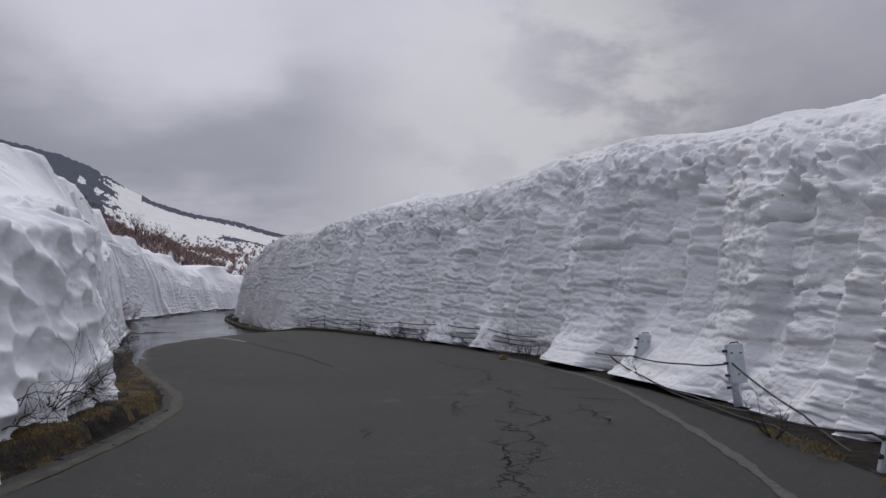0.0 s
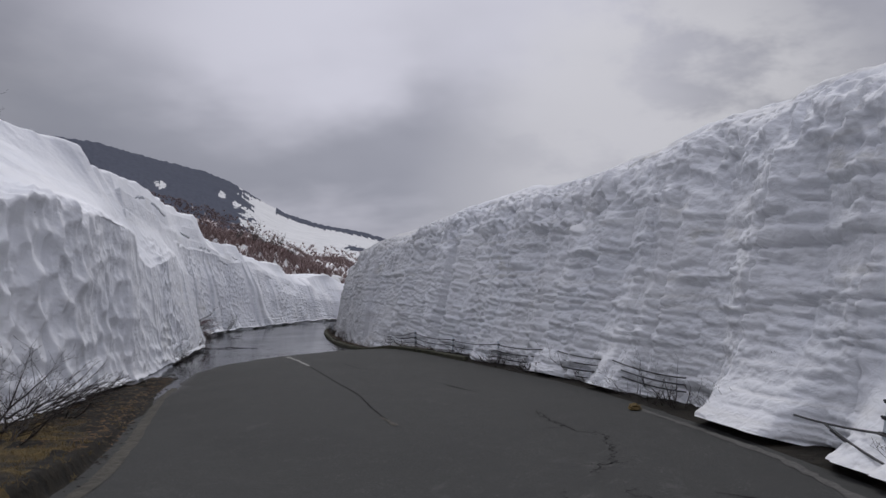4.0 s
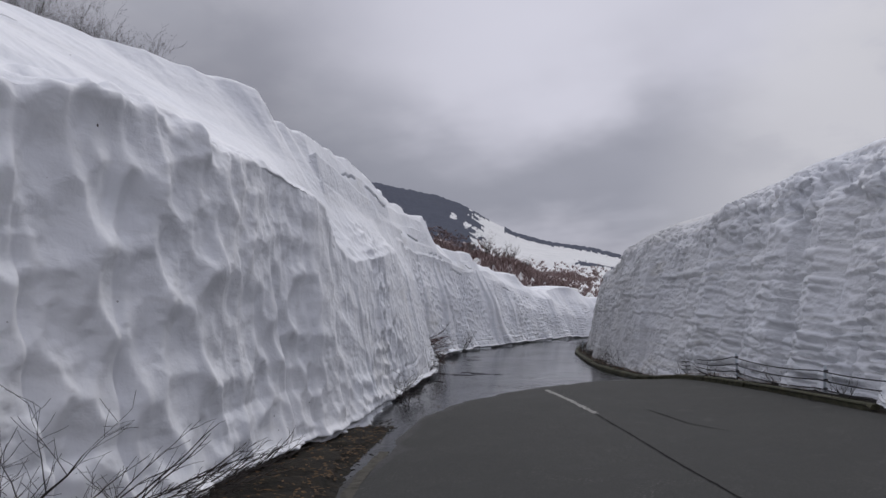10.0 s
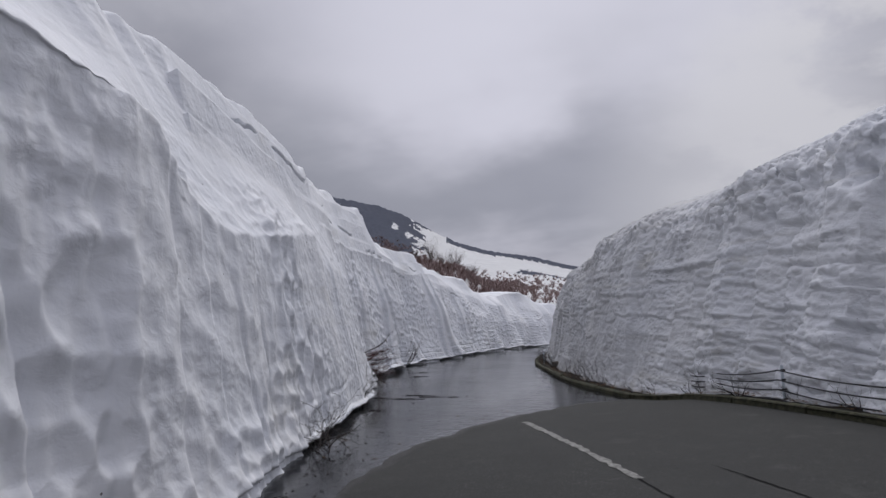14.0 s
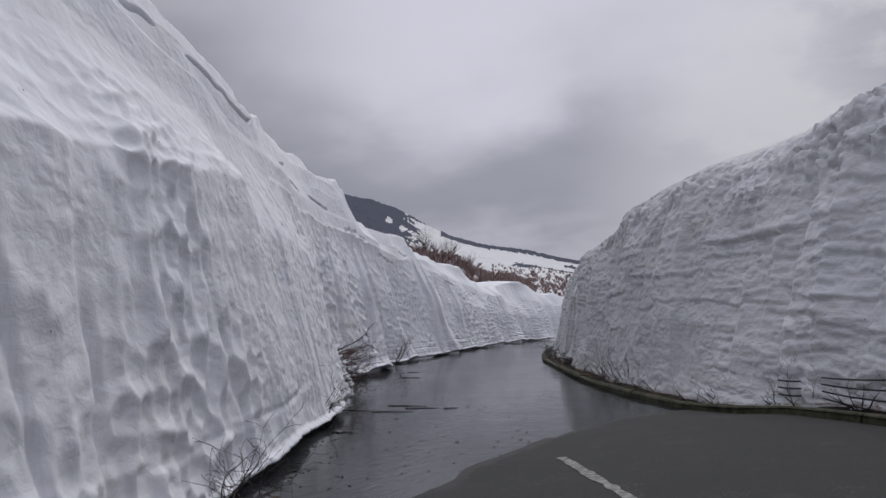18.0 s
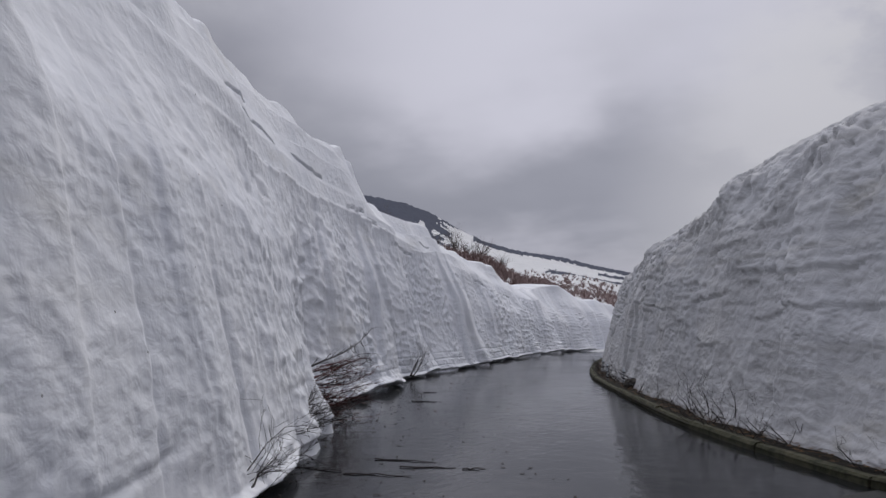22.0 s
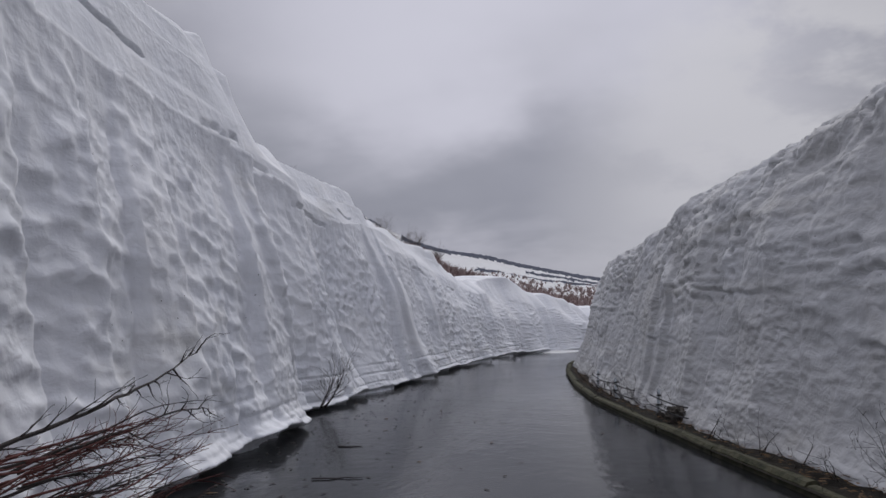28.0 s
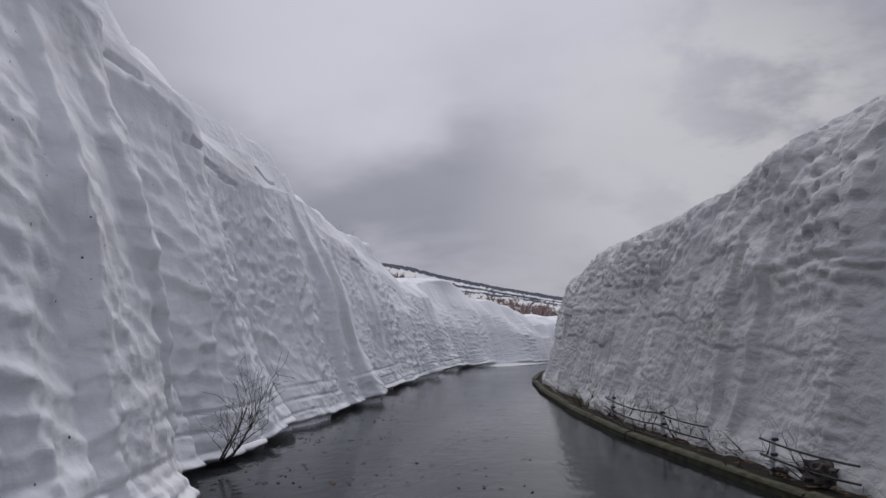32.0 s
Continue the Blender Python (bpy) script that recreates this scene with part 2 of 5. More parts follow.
def snow_material(name, dirt, layers, grey, crisp, pit, grime_shade=0.0):
    k = Mat(name, 0.85, spec=0.12)
    soft = k.noise(0.55, 3, 0.5)
    fine = k.noise(9, 5, 0.6)
    c = k.mix(tuple(v * grey for v in (0.79, 0.81, 0.85)), tuple(v * grey for v in (0.88, 0.89, 0.91)), soft)
    band = k.noise(1.0, 4, 0.6, (0.12, 0.12, 5.0), 0.56, 0.72)
    c = k.mix(c, (0.70, 0.70, 0.69), k.math("MULTIPLY", band, layers))
    stain = k.math("MULTIPLY", k.noise(0.35, 5, 0.65, (1, 1, 2.2), 0.6, 0.78), dirt)
    c = k.mix(c, (0.62, 0.60, 0.53), stain)
    if grime_shade:
        # road grit on older snow round the bend, plus painted shade of its turned-away face
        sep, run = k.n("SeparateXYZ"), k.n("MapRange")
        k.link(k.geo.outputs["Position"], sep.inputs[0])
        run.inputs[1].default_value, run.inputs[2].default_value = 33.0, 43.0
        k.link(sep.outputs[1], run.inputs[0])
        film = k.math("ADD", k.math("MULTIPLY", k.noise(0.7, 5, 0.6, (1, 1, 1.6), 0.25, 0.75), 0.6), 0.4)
        c = k.mix(c, (0.36, 0.355, 0.345), k.math("MULTIPLY", k.math("MULTIPLY", run.outputs[0], film), grime_shade))
    # specks of bark and grit in the snow
    speck = k.math("MAXIMUM", k.math("MULTIPLY", k.voronoi(2.6, lo=0.042, hi=0.026), k.noise(1.1, 3, 0.5, lo=0.55, hi=0.6)), k.math("MULTIPLY", k.voronoi(7.0, lo=0.075, hi=0.04), k.noise(0.8, 3, 0.5, lo=0.54, hi=0.62)))
    c = k.mix(c, (0.08, 0.07, 0.06), speck)
    k.color(c)
    pits = k.math("MULTIPLY", k.voronoi(8.5, (1, 1, 1.5), "SMOOTH_F1", 0.0, 0.55), k.noise(0.9, 3, 0.5, lo=0.44, hi=0.62))
    nicks = k.math("MULTIPLY", k.noise(16, 4, 0.6, (1, 1, 1.6), 0.42, 0.60), k.noise(0.7, 3, 0.5, (1, 1, 1.5), 0.46, 0.62))
    k.bump((pits, pit, 0.10), (nicks, pit * 0.55, 0.03), (k.noise(2.6, 2, 0.45, (1, 1, 1.4)), 0.25, 0.05), (k.noise(5.5, 3, 0.5, (1, 1, 1.3), 0.25, 0.75, 0.4), crisp, 0.06), (fine, 0.14, 0.006), (k.noise(60, 3, 0.6), 0.15, 0.002))
    return k.m


SNOW_SMOOTH = snow_material("snow_melted", 0.45, 0.24, 1.02, 0.16, 0.12)
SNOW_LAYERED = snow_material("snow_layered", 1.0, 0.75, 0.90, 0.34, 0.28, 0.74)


def asphalt_material():
    k = Mat("asphalt", 0.9, spec=0.3)
    g = k.noise(160, 3, 0.7)
    w = k.noise(0.45, 5, 0.6)
    c = k.mix((0.021, 0.022, 0.022), (0.049, 0.050, 0.048), g)
    c = k.mix(c, (0.043, 0.044, 0.042), k.math("MULTIPLY", w, 0.6))
    grit = k.noise(38, 4, 0.75, lo=0.56, hi=0.72)
    c = k.mix(c, (0.115, 0.112, 0.105), k.math("MULTIPLY", grit, 0.55))
    worn = k.noise(4.5, 5, 0.7, lo=0.52, hi=0.75)
    c = k.mix(c, (0.030, 0.031, 0.033), k.math("MULTIPLY", worn, 0.6))
    pale = k.noise(1.6, 6, 0.65, (1, 0.6, 1), 0.62, 0.8)
    c = k.mix(c, (0.10, 0.10, 0.095), k.math("MULTIPLY", pale, 0.7))
    chips = k.math("MULTIPLY", k.voronoi(26.0, lo=0.30, hi=0.18), k.noise(3.0, 4, 0.6, lo=0.50, hi=0.62))
    c = k.mix(c, (0.15, 0.148, 0.138), k.math("MULTIPLY", chips, 0.55))
    # wet margin of the standing water
    lift = k.math("ADD", k.height(0.03, 0.0), k.math("SUBTRACT", k.noise(1.3, 4, 0.6), 0.5))
    wet = k.n("MapRange"); wet.interpolation_type = "SMOOTHSTEP"
    wet.inputs[1].default_value, wet.inputs[2].default_value = 0.35, 0.75
    k.link(lift, wet.inputs[0])
    c = k.mix(c, (0.026, 0.026, 0.028), wet.outputs[0])
    k.color(c)
    r = k.mix((0.92, 0.92, 0.92), (0.70, 0.70, 0.70), wet.outputs[0])
    k.rough(r)
    k.bump((g, 0.5, 0.004), (k.noise(7, 4, 0.6), 0.25, 0.01))
    return k.m


ASPHALT = asphalt_material()


def water_material():
    k = Mat("standing_water", 0.14, (0.018, 0.019, 0.021), spec=0.52)
    k.b.inputs["IOR"].default_value = 1.33
    k.color(k.mix((0.010, 0.011, 0.013), (0.024, 0.025, 0.027), k.noise(0.5, 5, 0.6)))
    k.rough(k.mix((0.06, 0.06, 0.06), (0.18, 0.18, 0.18), k.noise(0.35, 4, 0.6, (1, 0.4, 1))))
    k.bump((k.noise(9, 3, 0.5, (1, 0.45, 1)), 0.16, 0.012), (k.noise(1.2, 3, 0.5), 0.10, 0.04))
    return k.m


WATER = water_material()


def simple(name, a, b, scale, rough=0.8, bump=0.3, metal=0.0, stretch=(1, 1, 1), spec=0.4):
    k = Mat(name, rough, metal=metal, spec=spec)
    n = k.noise(scale, 5, 0.6, stretch)
    k.color(k.mix(a, b, n))
    k.bump((n, bump, 0.02), (k.noise(scale * 7, 3, 0.6), bump, 0.004))
    return k.m


BARK = simple("dark_bark", (0.020, 0.016, 0.015), (0.060, 0.048, 0.044), 30)
RED_BARK = simple("red_brown_bark", (0.080, 0.024, 0.022), (0.17, 0.060, 0.050), 25)
PALE_BARK = simple("grey_brown_bark", (0.055, 0.046, 0.042), (0.14, 0.118, 0.108), 20)
KERB_STONE = simple("mossy_concrete", (0.016, 0.020, 0.008), (0.085, 0.080, 0.048), 7, 0.9, 0.6)
MUD = simple("wet_mud", (0.004, 0.0036, 0.003), (0.022, 0.018, 0.012), 6, 0.85, 0.9, spec=0.15)
STRAW = simple("dead_grass", (0.070, 0.048, 0.016), (0.21, 0.145, 0.055), 6, 0.85, 0.6)
LINE_PAINT = simple("worn_white_paint", (0.06, 0.06, 0.057), (0.33, 0.33, 0.31), 18, 0.8, 0.2)
EDGE_PAINT = simple("worn_edge_line", (0.045, 0.045, 0.044), (0.105, 0.102, 0.096), 22, 0.9, 0.2)
TAR = simple("tar_seal", (0.012, 0.012, 0.013), (0.026, 0.026, 0.026), 14, 0.95, 0.1, spec=0.05)
PLATE = simple("pale_blue_grey_paint", (0.42, 0.47, 0.52), (0.58, 0.63, 0.67), 5, 0.55, 0.1)
CABLE = simple("weathered_wire_rope", (0.016, 0.016, 0.019), (0.055, 0.055, 0.06), 40, 0.6, 0.3, 0.2)
STONE = simple("dark_rock", (0.03, 0.028, 0.026), (0.12, 0.105, 0.09), 8, 0.9, 0.8)
SCREE = simple("litter_brown", (0.035, 0.022, 0.012), (0.19, 0.10, 0.035), 30, 0.8, 0.4)


# ---- noise in arrays ----
def hollows(x, y, seed=0, k=13.0):
    """Squared distance to scattered points, blended so that the ridges between them are rounded."""
    i, j = np.floor(x), np.floor(y)
    t = np.full(x.shape, 1e-6)
    for di in (-1, 0, 1):
        for dj in (-1, 0, 1):
            a, b = i + di, j + dj
            d = (a + 0.12 + 0.76 * _hash(a, b, seed) - x) ** 2 + (b + 0.12 + 0.76 * _hash(a, b, seed + 5) - y) ** 2
            t += np.exp(-k * d)
    return np.clip(-np.log(t) / k, -0.06, 0.6)


def _hash(i, j, seed):
    v = np.sin(i * 127.1 + j * 311.7 + seed * 74.7) * 43758.5453
    return v - np.floor(v)


def vnoise(x, y, seed=0):
    """Smooth noise from 0 to 1 on a unit lattice."""
    i, j = np.floor(x), np.floor(y)
    u, v = x - i, y - j
    u, v = u * u * (3 - 2 * u), v * v * (3 - 2 * v)
    a = _hash(i, j, seed) * (1 - u) + _hash(i + 1, j, seed) * u
    b = _hash(i, j + 1, seed) * (1 - u) + _hash(i + 1, j + 1, seed) * u
    return a * (1 - v) + b * v


def fbm(x, y, seed=0, octaves=4):
    t, a, s = 0.0, 0.5, 0.0
    for k in range(octaves):
        t, s = t + a * vnoise(x * 2**k, y * 2**k, seed + 13 * k), s + a
        a *= 0.5
    return t / s


def cells(x, y, seed=0):
    """Distance to the nearest and second nearest of scattered points, one to a lattice cell."""
    i, j = np.floor(x), np.floor(y)
    f1, f2 = np.full(x.shape, 9.0), np.full(x.shape, 9.0)
    for di in (-1, 0, 1):
        for dj in (-1, 0, 1):
            a, b = i + di, j + dj
            d = np.hypot(a + 0.15 + 0.7 * _hash(a, b, seed) - x, b + 0.15 + 0.7 * _hash(a, b, seed + 5) - y)
            f2 = np.where(d < f1, f1, np.minimum(f2, d))
            f1 = np.minimum(f1, d)
    return f1, f2


# ---- the plan ----
LEFT_FOOT = np.array([(8.8, -9), (8.0, 3), (7.35, 9), (7.0, 12.2), (6.75, 13.8), (6.42, 15.15), (5.3, 16.15), (3.7, 17.2), (2.9, 19.2), (2.6, 20.8), (1.7, 23.5), (0.9, 26), (0.3, 27.7),
                      (-0.4, 29.2), (-1.3, 31.1), (-2.2, 32.9), (-3.1, 34.8), (-4.0, 36.5), (-5.2, 38.3), (-5.95, 39.8), (-6.95, 42.5), (-7.55, 44.7), (-7.7, 45.15), (-8.45, 45.45), (-8.4, 46.6), (-8.5, 47.9), (-9.0, 48.3),
                      (-9.1, 50), (-9.6, 53.3), (-10.3, 57), (-10.9, 61), (-11.5, 66), (-11.7, 71), (-10.8, 76), (-8.5, 80.5), (-4, 85), (4, 88)])
RIGHT_KERB = np.array([(13.9, -9), (13.9, 3), (13.9, 10), (13.8, 14), (13.4, 17.5), (12.6, 20), (11.4, 23), (10.2, 25.4), (8.6, 27.8), (7.0, 30.2), (5.6, 32.4),
                       (4.2, 34.6), (2.8, 36.5), (0.6, 39.6), (-0.6, 41.6), (-1.9, 44.4), (-3.1, 47.2), (-4.3, 50.0), (-5.4, 53.4), (-6.6, 58), (-7.5, 62.5),
                       (-7.9, 67), (-7.4, 71), (-5.5, 75), (-1, 78.5), (5, 80)])
WATER_EDGE = np.array([(6.0, 17.3), (4.6, 19.6), (3.2, 22.4), (2.3, 24.8), (1.6, 26.4), (1.15, 27.6), (0.75, 28.9), (0.6, 30.3), (0.55, 32.0), (0.7, 33.2), (0.85, 34.5),
                       (1.2, 36.2), (1.9, 37.8)])


def smooth_line(line, step, round_=1.2):
    """The line resampled at even steps, its corners rounded."""
    seg = np.hypot(*np.diff(line, axis=0).T)
    s = np.r_[0, np.cumsum(seg)]
    n = int(s[-1] / step)
    g = np.linspace(0, s[-1], n + 1)
    p = np.stack([np.interp(g, s, line[:, k]) for k in (0, 1)], 1)
    half = max(1, int(round_ / step))
    w = np.hanning(2 * half + 3)[1:-1]
    w /= w.sum()
    pad = np.concatenate([2 * p[0] - p[half:0:-1], p, 2 * p[-1] - p[-2 : -half - 2 : -1]])
    return g, np.stack([np.convolve(pad[:, k], w, "valid") for k in (0, 1)], 1)


def normals(p):
    d = np.gradient(p, axis=0)
    d /= np.linalg.norm(d, axis=1)[:, None]
    return np.stack([-d[:, 1], d[:, 0]], 1)


def edge_distance(x, y):
    """Metres from the margin of the standing water, positive on the dry side, to the right of it."""
    best, sign = np.full(np.shape(x), 1e9), np.ones(np.shape(x))
    for a, b in zip(WATER_EDGE[:-1], WATER_EDGE[1:]):
        d = b - a
        u = np.clip(((x - a[0]) * d[0] + (y - a[1]) * d[1]) / (d @ d), 0, 1)
        qx, qy = x - a[0] - u * d[0], y - a[1] - u * d[1]
        r = np.hypot(qx, qy)
        side = np.where(d[0] * qy - d[1] * qx < 0, 1.0, -1.0)
        sign = np.where(r < best, side, sign)
        best = np.minimum(best, r)
    return best * sign


def ground_z(x, y):
    """Height of the road: a shallow basin of water, rising to the right and towards the start."""
    x, y = np.asarray(x, float), np.asarray(y, float)
    d = edge_distance(x, y) + 0.35 * (fbm(x * 0.8, y * 0.8, 3) - 0.5)
    dry = np.where(d > 0, 0.5 * (1 - np.exp(-np.maximum(d, 0) / 3.4)), np.maximum(d * 0.03, -0.03))
    # past the basin the road runs level with the water
    far = np.clip((y - 35.5) / 3.5, 0, 1)
    start = np.clip((22 - y) / 8, 0, 1)
    z = dry * (1 - far) - 0.02 * far
    return np.where(y < 22, np.maximum(z, 0.38 * start), z)


def grid_mesh(name, co, material, smooth=True, wrap=False):
    """A sheet of quads through an array of points, rows by columns."""
    n, m = co.shape[:2]
    i = np.arange(n * m).reshape(n, m)
    if wrap:
        i = np.concatenate([i, i[:1]], 0)
    q = np.stack([i[:-1, :-1], i[1:, :-1], i[1:, 1:], i[:-1, 1:]], -1).reshape(-1, 4)
    me = bpy.data.meshes.new(name)
    me.from_pydata(co.reshape(-1, 3).tolist(), [], q.tolist())
    me.polygons.foreach_set("use_smooth", [smooth] * len(q))
    me.materials.append(material)
    me.update()
    return me


def table(y, *pairs):
    a = np.array(pairs, float)
    return np.interp(y, a[:, 0], a[:, 1])


def build_wall(name, line, side, profile, relief, step, counts, material, label):
    """A snow wall along a foot line: a profile of heights and set-backs at each place, then relief along the normals."""
    g, p = smooth_line(line, step, 0.7)
    g = g - np.hypot(*(line[1] - line[0]))
    n = normals(p) * side
    half = int(2.2 / step)
    w = np.hanning(2 * half + 3)[1:-1]
    n = np.stack([np.convolve(np.pad(n[:, k], half, "edge"), w / w.sum(), "valid") for k in (0, 1)], 1)
    n /= np.linalg.norm(n, axis=1)[:, None]
    # stations stand closer together where the road runs beside the wall
    pick, i = [], 0
    while i < len(p):
        pick.append(i)
        i += 1 if 12 < p[i, 1] < 55 else 2 if 8 < p[i, 1] < 68 else 4
    g, p, n = g[pick], p[pick], n[pick]
    keys = profile(g, p)                      # list of (set-back, height) arrays, from foot to back
    rows = []
    for k in range(len(keys) - 1):
        (oa, za), (ob, zb) = keys[k], keys[k + 1]
        for u in np.linspace(0, 1, counts[k], endpoint=k == len(keys) - 2) ** (1.35 if k == 0 else 1.0):
            rows.append((oa * (1 - u) + ob * u, za * (1 - u) + zb * u))
    o, z = np.stack([r[0] for r in rows], 1), np.stack([r[1] for r in rows], 1)
    # round the corners of the profile
    for _ in range(3):
        o[:, 1:-1] = 0.25 * o[:, :-2] + 0.5 * o[:, 1:-1] + 0.25 * o[:, 2:]
        z[:, 1:-1] = 0.25 * z[:, :-2] + 0.5 * z[:, 1:-1] + 0.25 * z[:, 2:]
    co = np.empty((*o.shape, 3))
    co[..., :2] = p[:, None] + n[:, None] * o[..., None]
    co[..., 2] = z
    # along the foot the set-back is measured from the same station, so lengths along the wall stay true
    du, dv = np.gradient(co, axis=0), np.gradient(co, axis=1)
    nn = np.cross(du, dv)
    nn /= np.linalg.norm(nn, axis=2, keepdims=True) + 1e-9
    out = np.sign((nn[..., :2] * -n[:, None]).sum(-1).mean())
    along = np.r_[0, np.cumsum(np.linalg.norm(np.diff(co, axis=1), axis=2).mean(0))]
    depth = relief(g[:, None] + 0 * z, np.broadcast_to(along, z.shape), z, p[:, 1][:, None] + 0 * z, o)
    co += nn * out * depth[..., None]
    ob = new(name, grid_mesh(name, co, material))
    return tagged(ob, label, "snow wall", kind="structure")


def facets(w, turn, offset, seeds, soft=0.14):
    """Flat faces side by side, each turned and set off by chance, joined over a short bevel."""
    c, u = np.floor(w), w - np.floor(w)
    one = lambda k, t: turn * (t - 0.5) * (_hash(k, 0 * k, seeds[0]) - 0.4) + offset * (_hash(k, 0 * k, seeds[1]) - 0.5)
    t = np.clip((u - 1 + soft) / soft, 0, 1)
    t = t * t * (3 - 2 * t)
    return one(c, u) * (1 - t) + one(c + 1, u - 1) * t


def left_profile(g, p):
    y = p[:, 1]
    wob = fbm(g * 0.35, 0 * g, 21) - 0.5
    h3 = table(y, (3, 6.2), (19, 6.4), (21, 6.35), (22.5, 6.05), (24, 5.66), (25.5, 5.50), (26.9, 5.30), (27.2, 4.98), (27.7, 4.95), (30, 5.2), (33.6, 5.45), (34.6, 5.40), (35.2, 5.2), (36.4, 5.5),
               (38.3, 5.75), (41.5, 5.95), (43, 5.78), (45.4, 6.0), (46.25, 6.05), (46.75, 5.2), (47.2, 5.0), (48, 4.92), (52.6, 4.92), (53.6, 4.5), (57, 4.45), (62.0, 4.3), (63.8, 3.85), (68.5, 3.5), (70.3, 3.75), (72.3, 4.0), (74, 3.85), (75.8, 3.3), (77, 3.1), (80, 2.6), (90, 2.4)) + 0.02 + 0.12 * wob + 0.13 * (vnoise(g * 1.7, 0 * g, 96) - 0.4) * (y > 27)
    h1 = table(y, (3, 2.4), (14, 2.38), (16, 2.55), (18.6, 3.18), (19.8, 3.38), (21.0, 3.52), (22.6, 3.42), (23.7, 3.5), (25.4, 3.4), (26.3, 2.85), (27.2, 2.65), (28.4, 2.75), (31.5, 3.15), (32, 2.8), (35.6, 2.6), (40, 2.8), (50, 2.5), (60, 2.2), (80, 1.4)) + 0.15 * wob
    o1 = table(y, (3, 0.35), (25, 0.3), (31, 0.5), (40, 0.6), (90, 0.5)) + 0.2 * wob
    h2 = table(y, (3, 2.95), (16, 3.05), (18.6, 3.55), (21, 3.75), (24, 3.85), (28, 3.7), (32, 4.1), (41, 4.5), (46, 4.6), (50, 4.0), (60, 3.4), (80, 2.1), (90, 2.0))
    o2 = table(y, (3, 3.2), (15, 3.2), (19, 2.0), (22, 1.35), (26, 1.15), (32, 1.1), (60, 1.1), (90, 1.0))
    o3 = table(y, (3, 5.0), (22.5, 5.0), (26.5, 2.15), (28, 1.85), (90, 1.8))
    zg = np.clip(ground_z(p[:, 0], y), -0.02, 0.6) - 0.05
    return [(0 * y, zg), (o1, h1), (o2, h2), (o3, h3), (o3 + 1.2, h3 + 0.12), (o3 + 9, h3 + 0.1), (o3 + 30, h3 - 3.0)]


# slits in the upper slope: where each begins and ends along the wall, its heights and width
SLITS = ((29.25, 4.65, 31.25, 4.82, 0.022), (31.95, 4.76, 34.5, 4.70, 0.022), (36.5, 4.6, 38.2, 4.9, 0.014), (37.3, 4.55, 39.3, 4.65, 0.020), (40.25, 4.60, 42.1, 4.62, 0.030), (43.2, 4.20, 44.6, 4.26, 0.026),
         (45.5, 4.45, 46.5, 4.34, 0.018), (47.2, 3.88, 49.6, 3.76, 0.026), (53.5, 3.32, 54.6, 3.22, 0.020), (50.5, 4.2, 51.6, 4.15, 0.014), (56.5, 3.3, 58.0, 3.2, 0.016), (61.0, 2.9, 62.6, 2.8, 0.016))


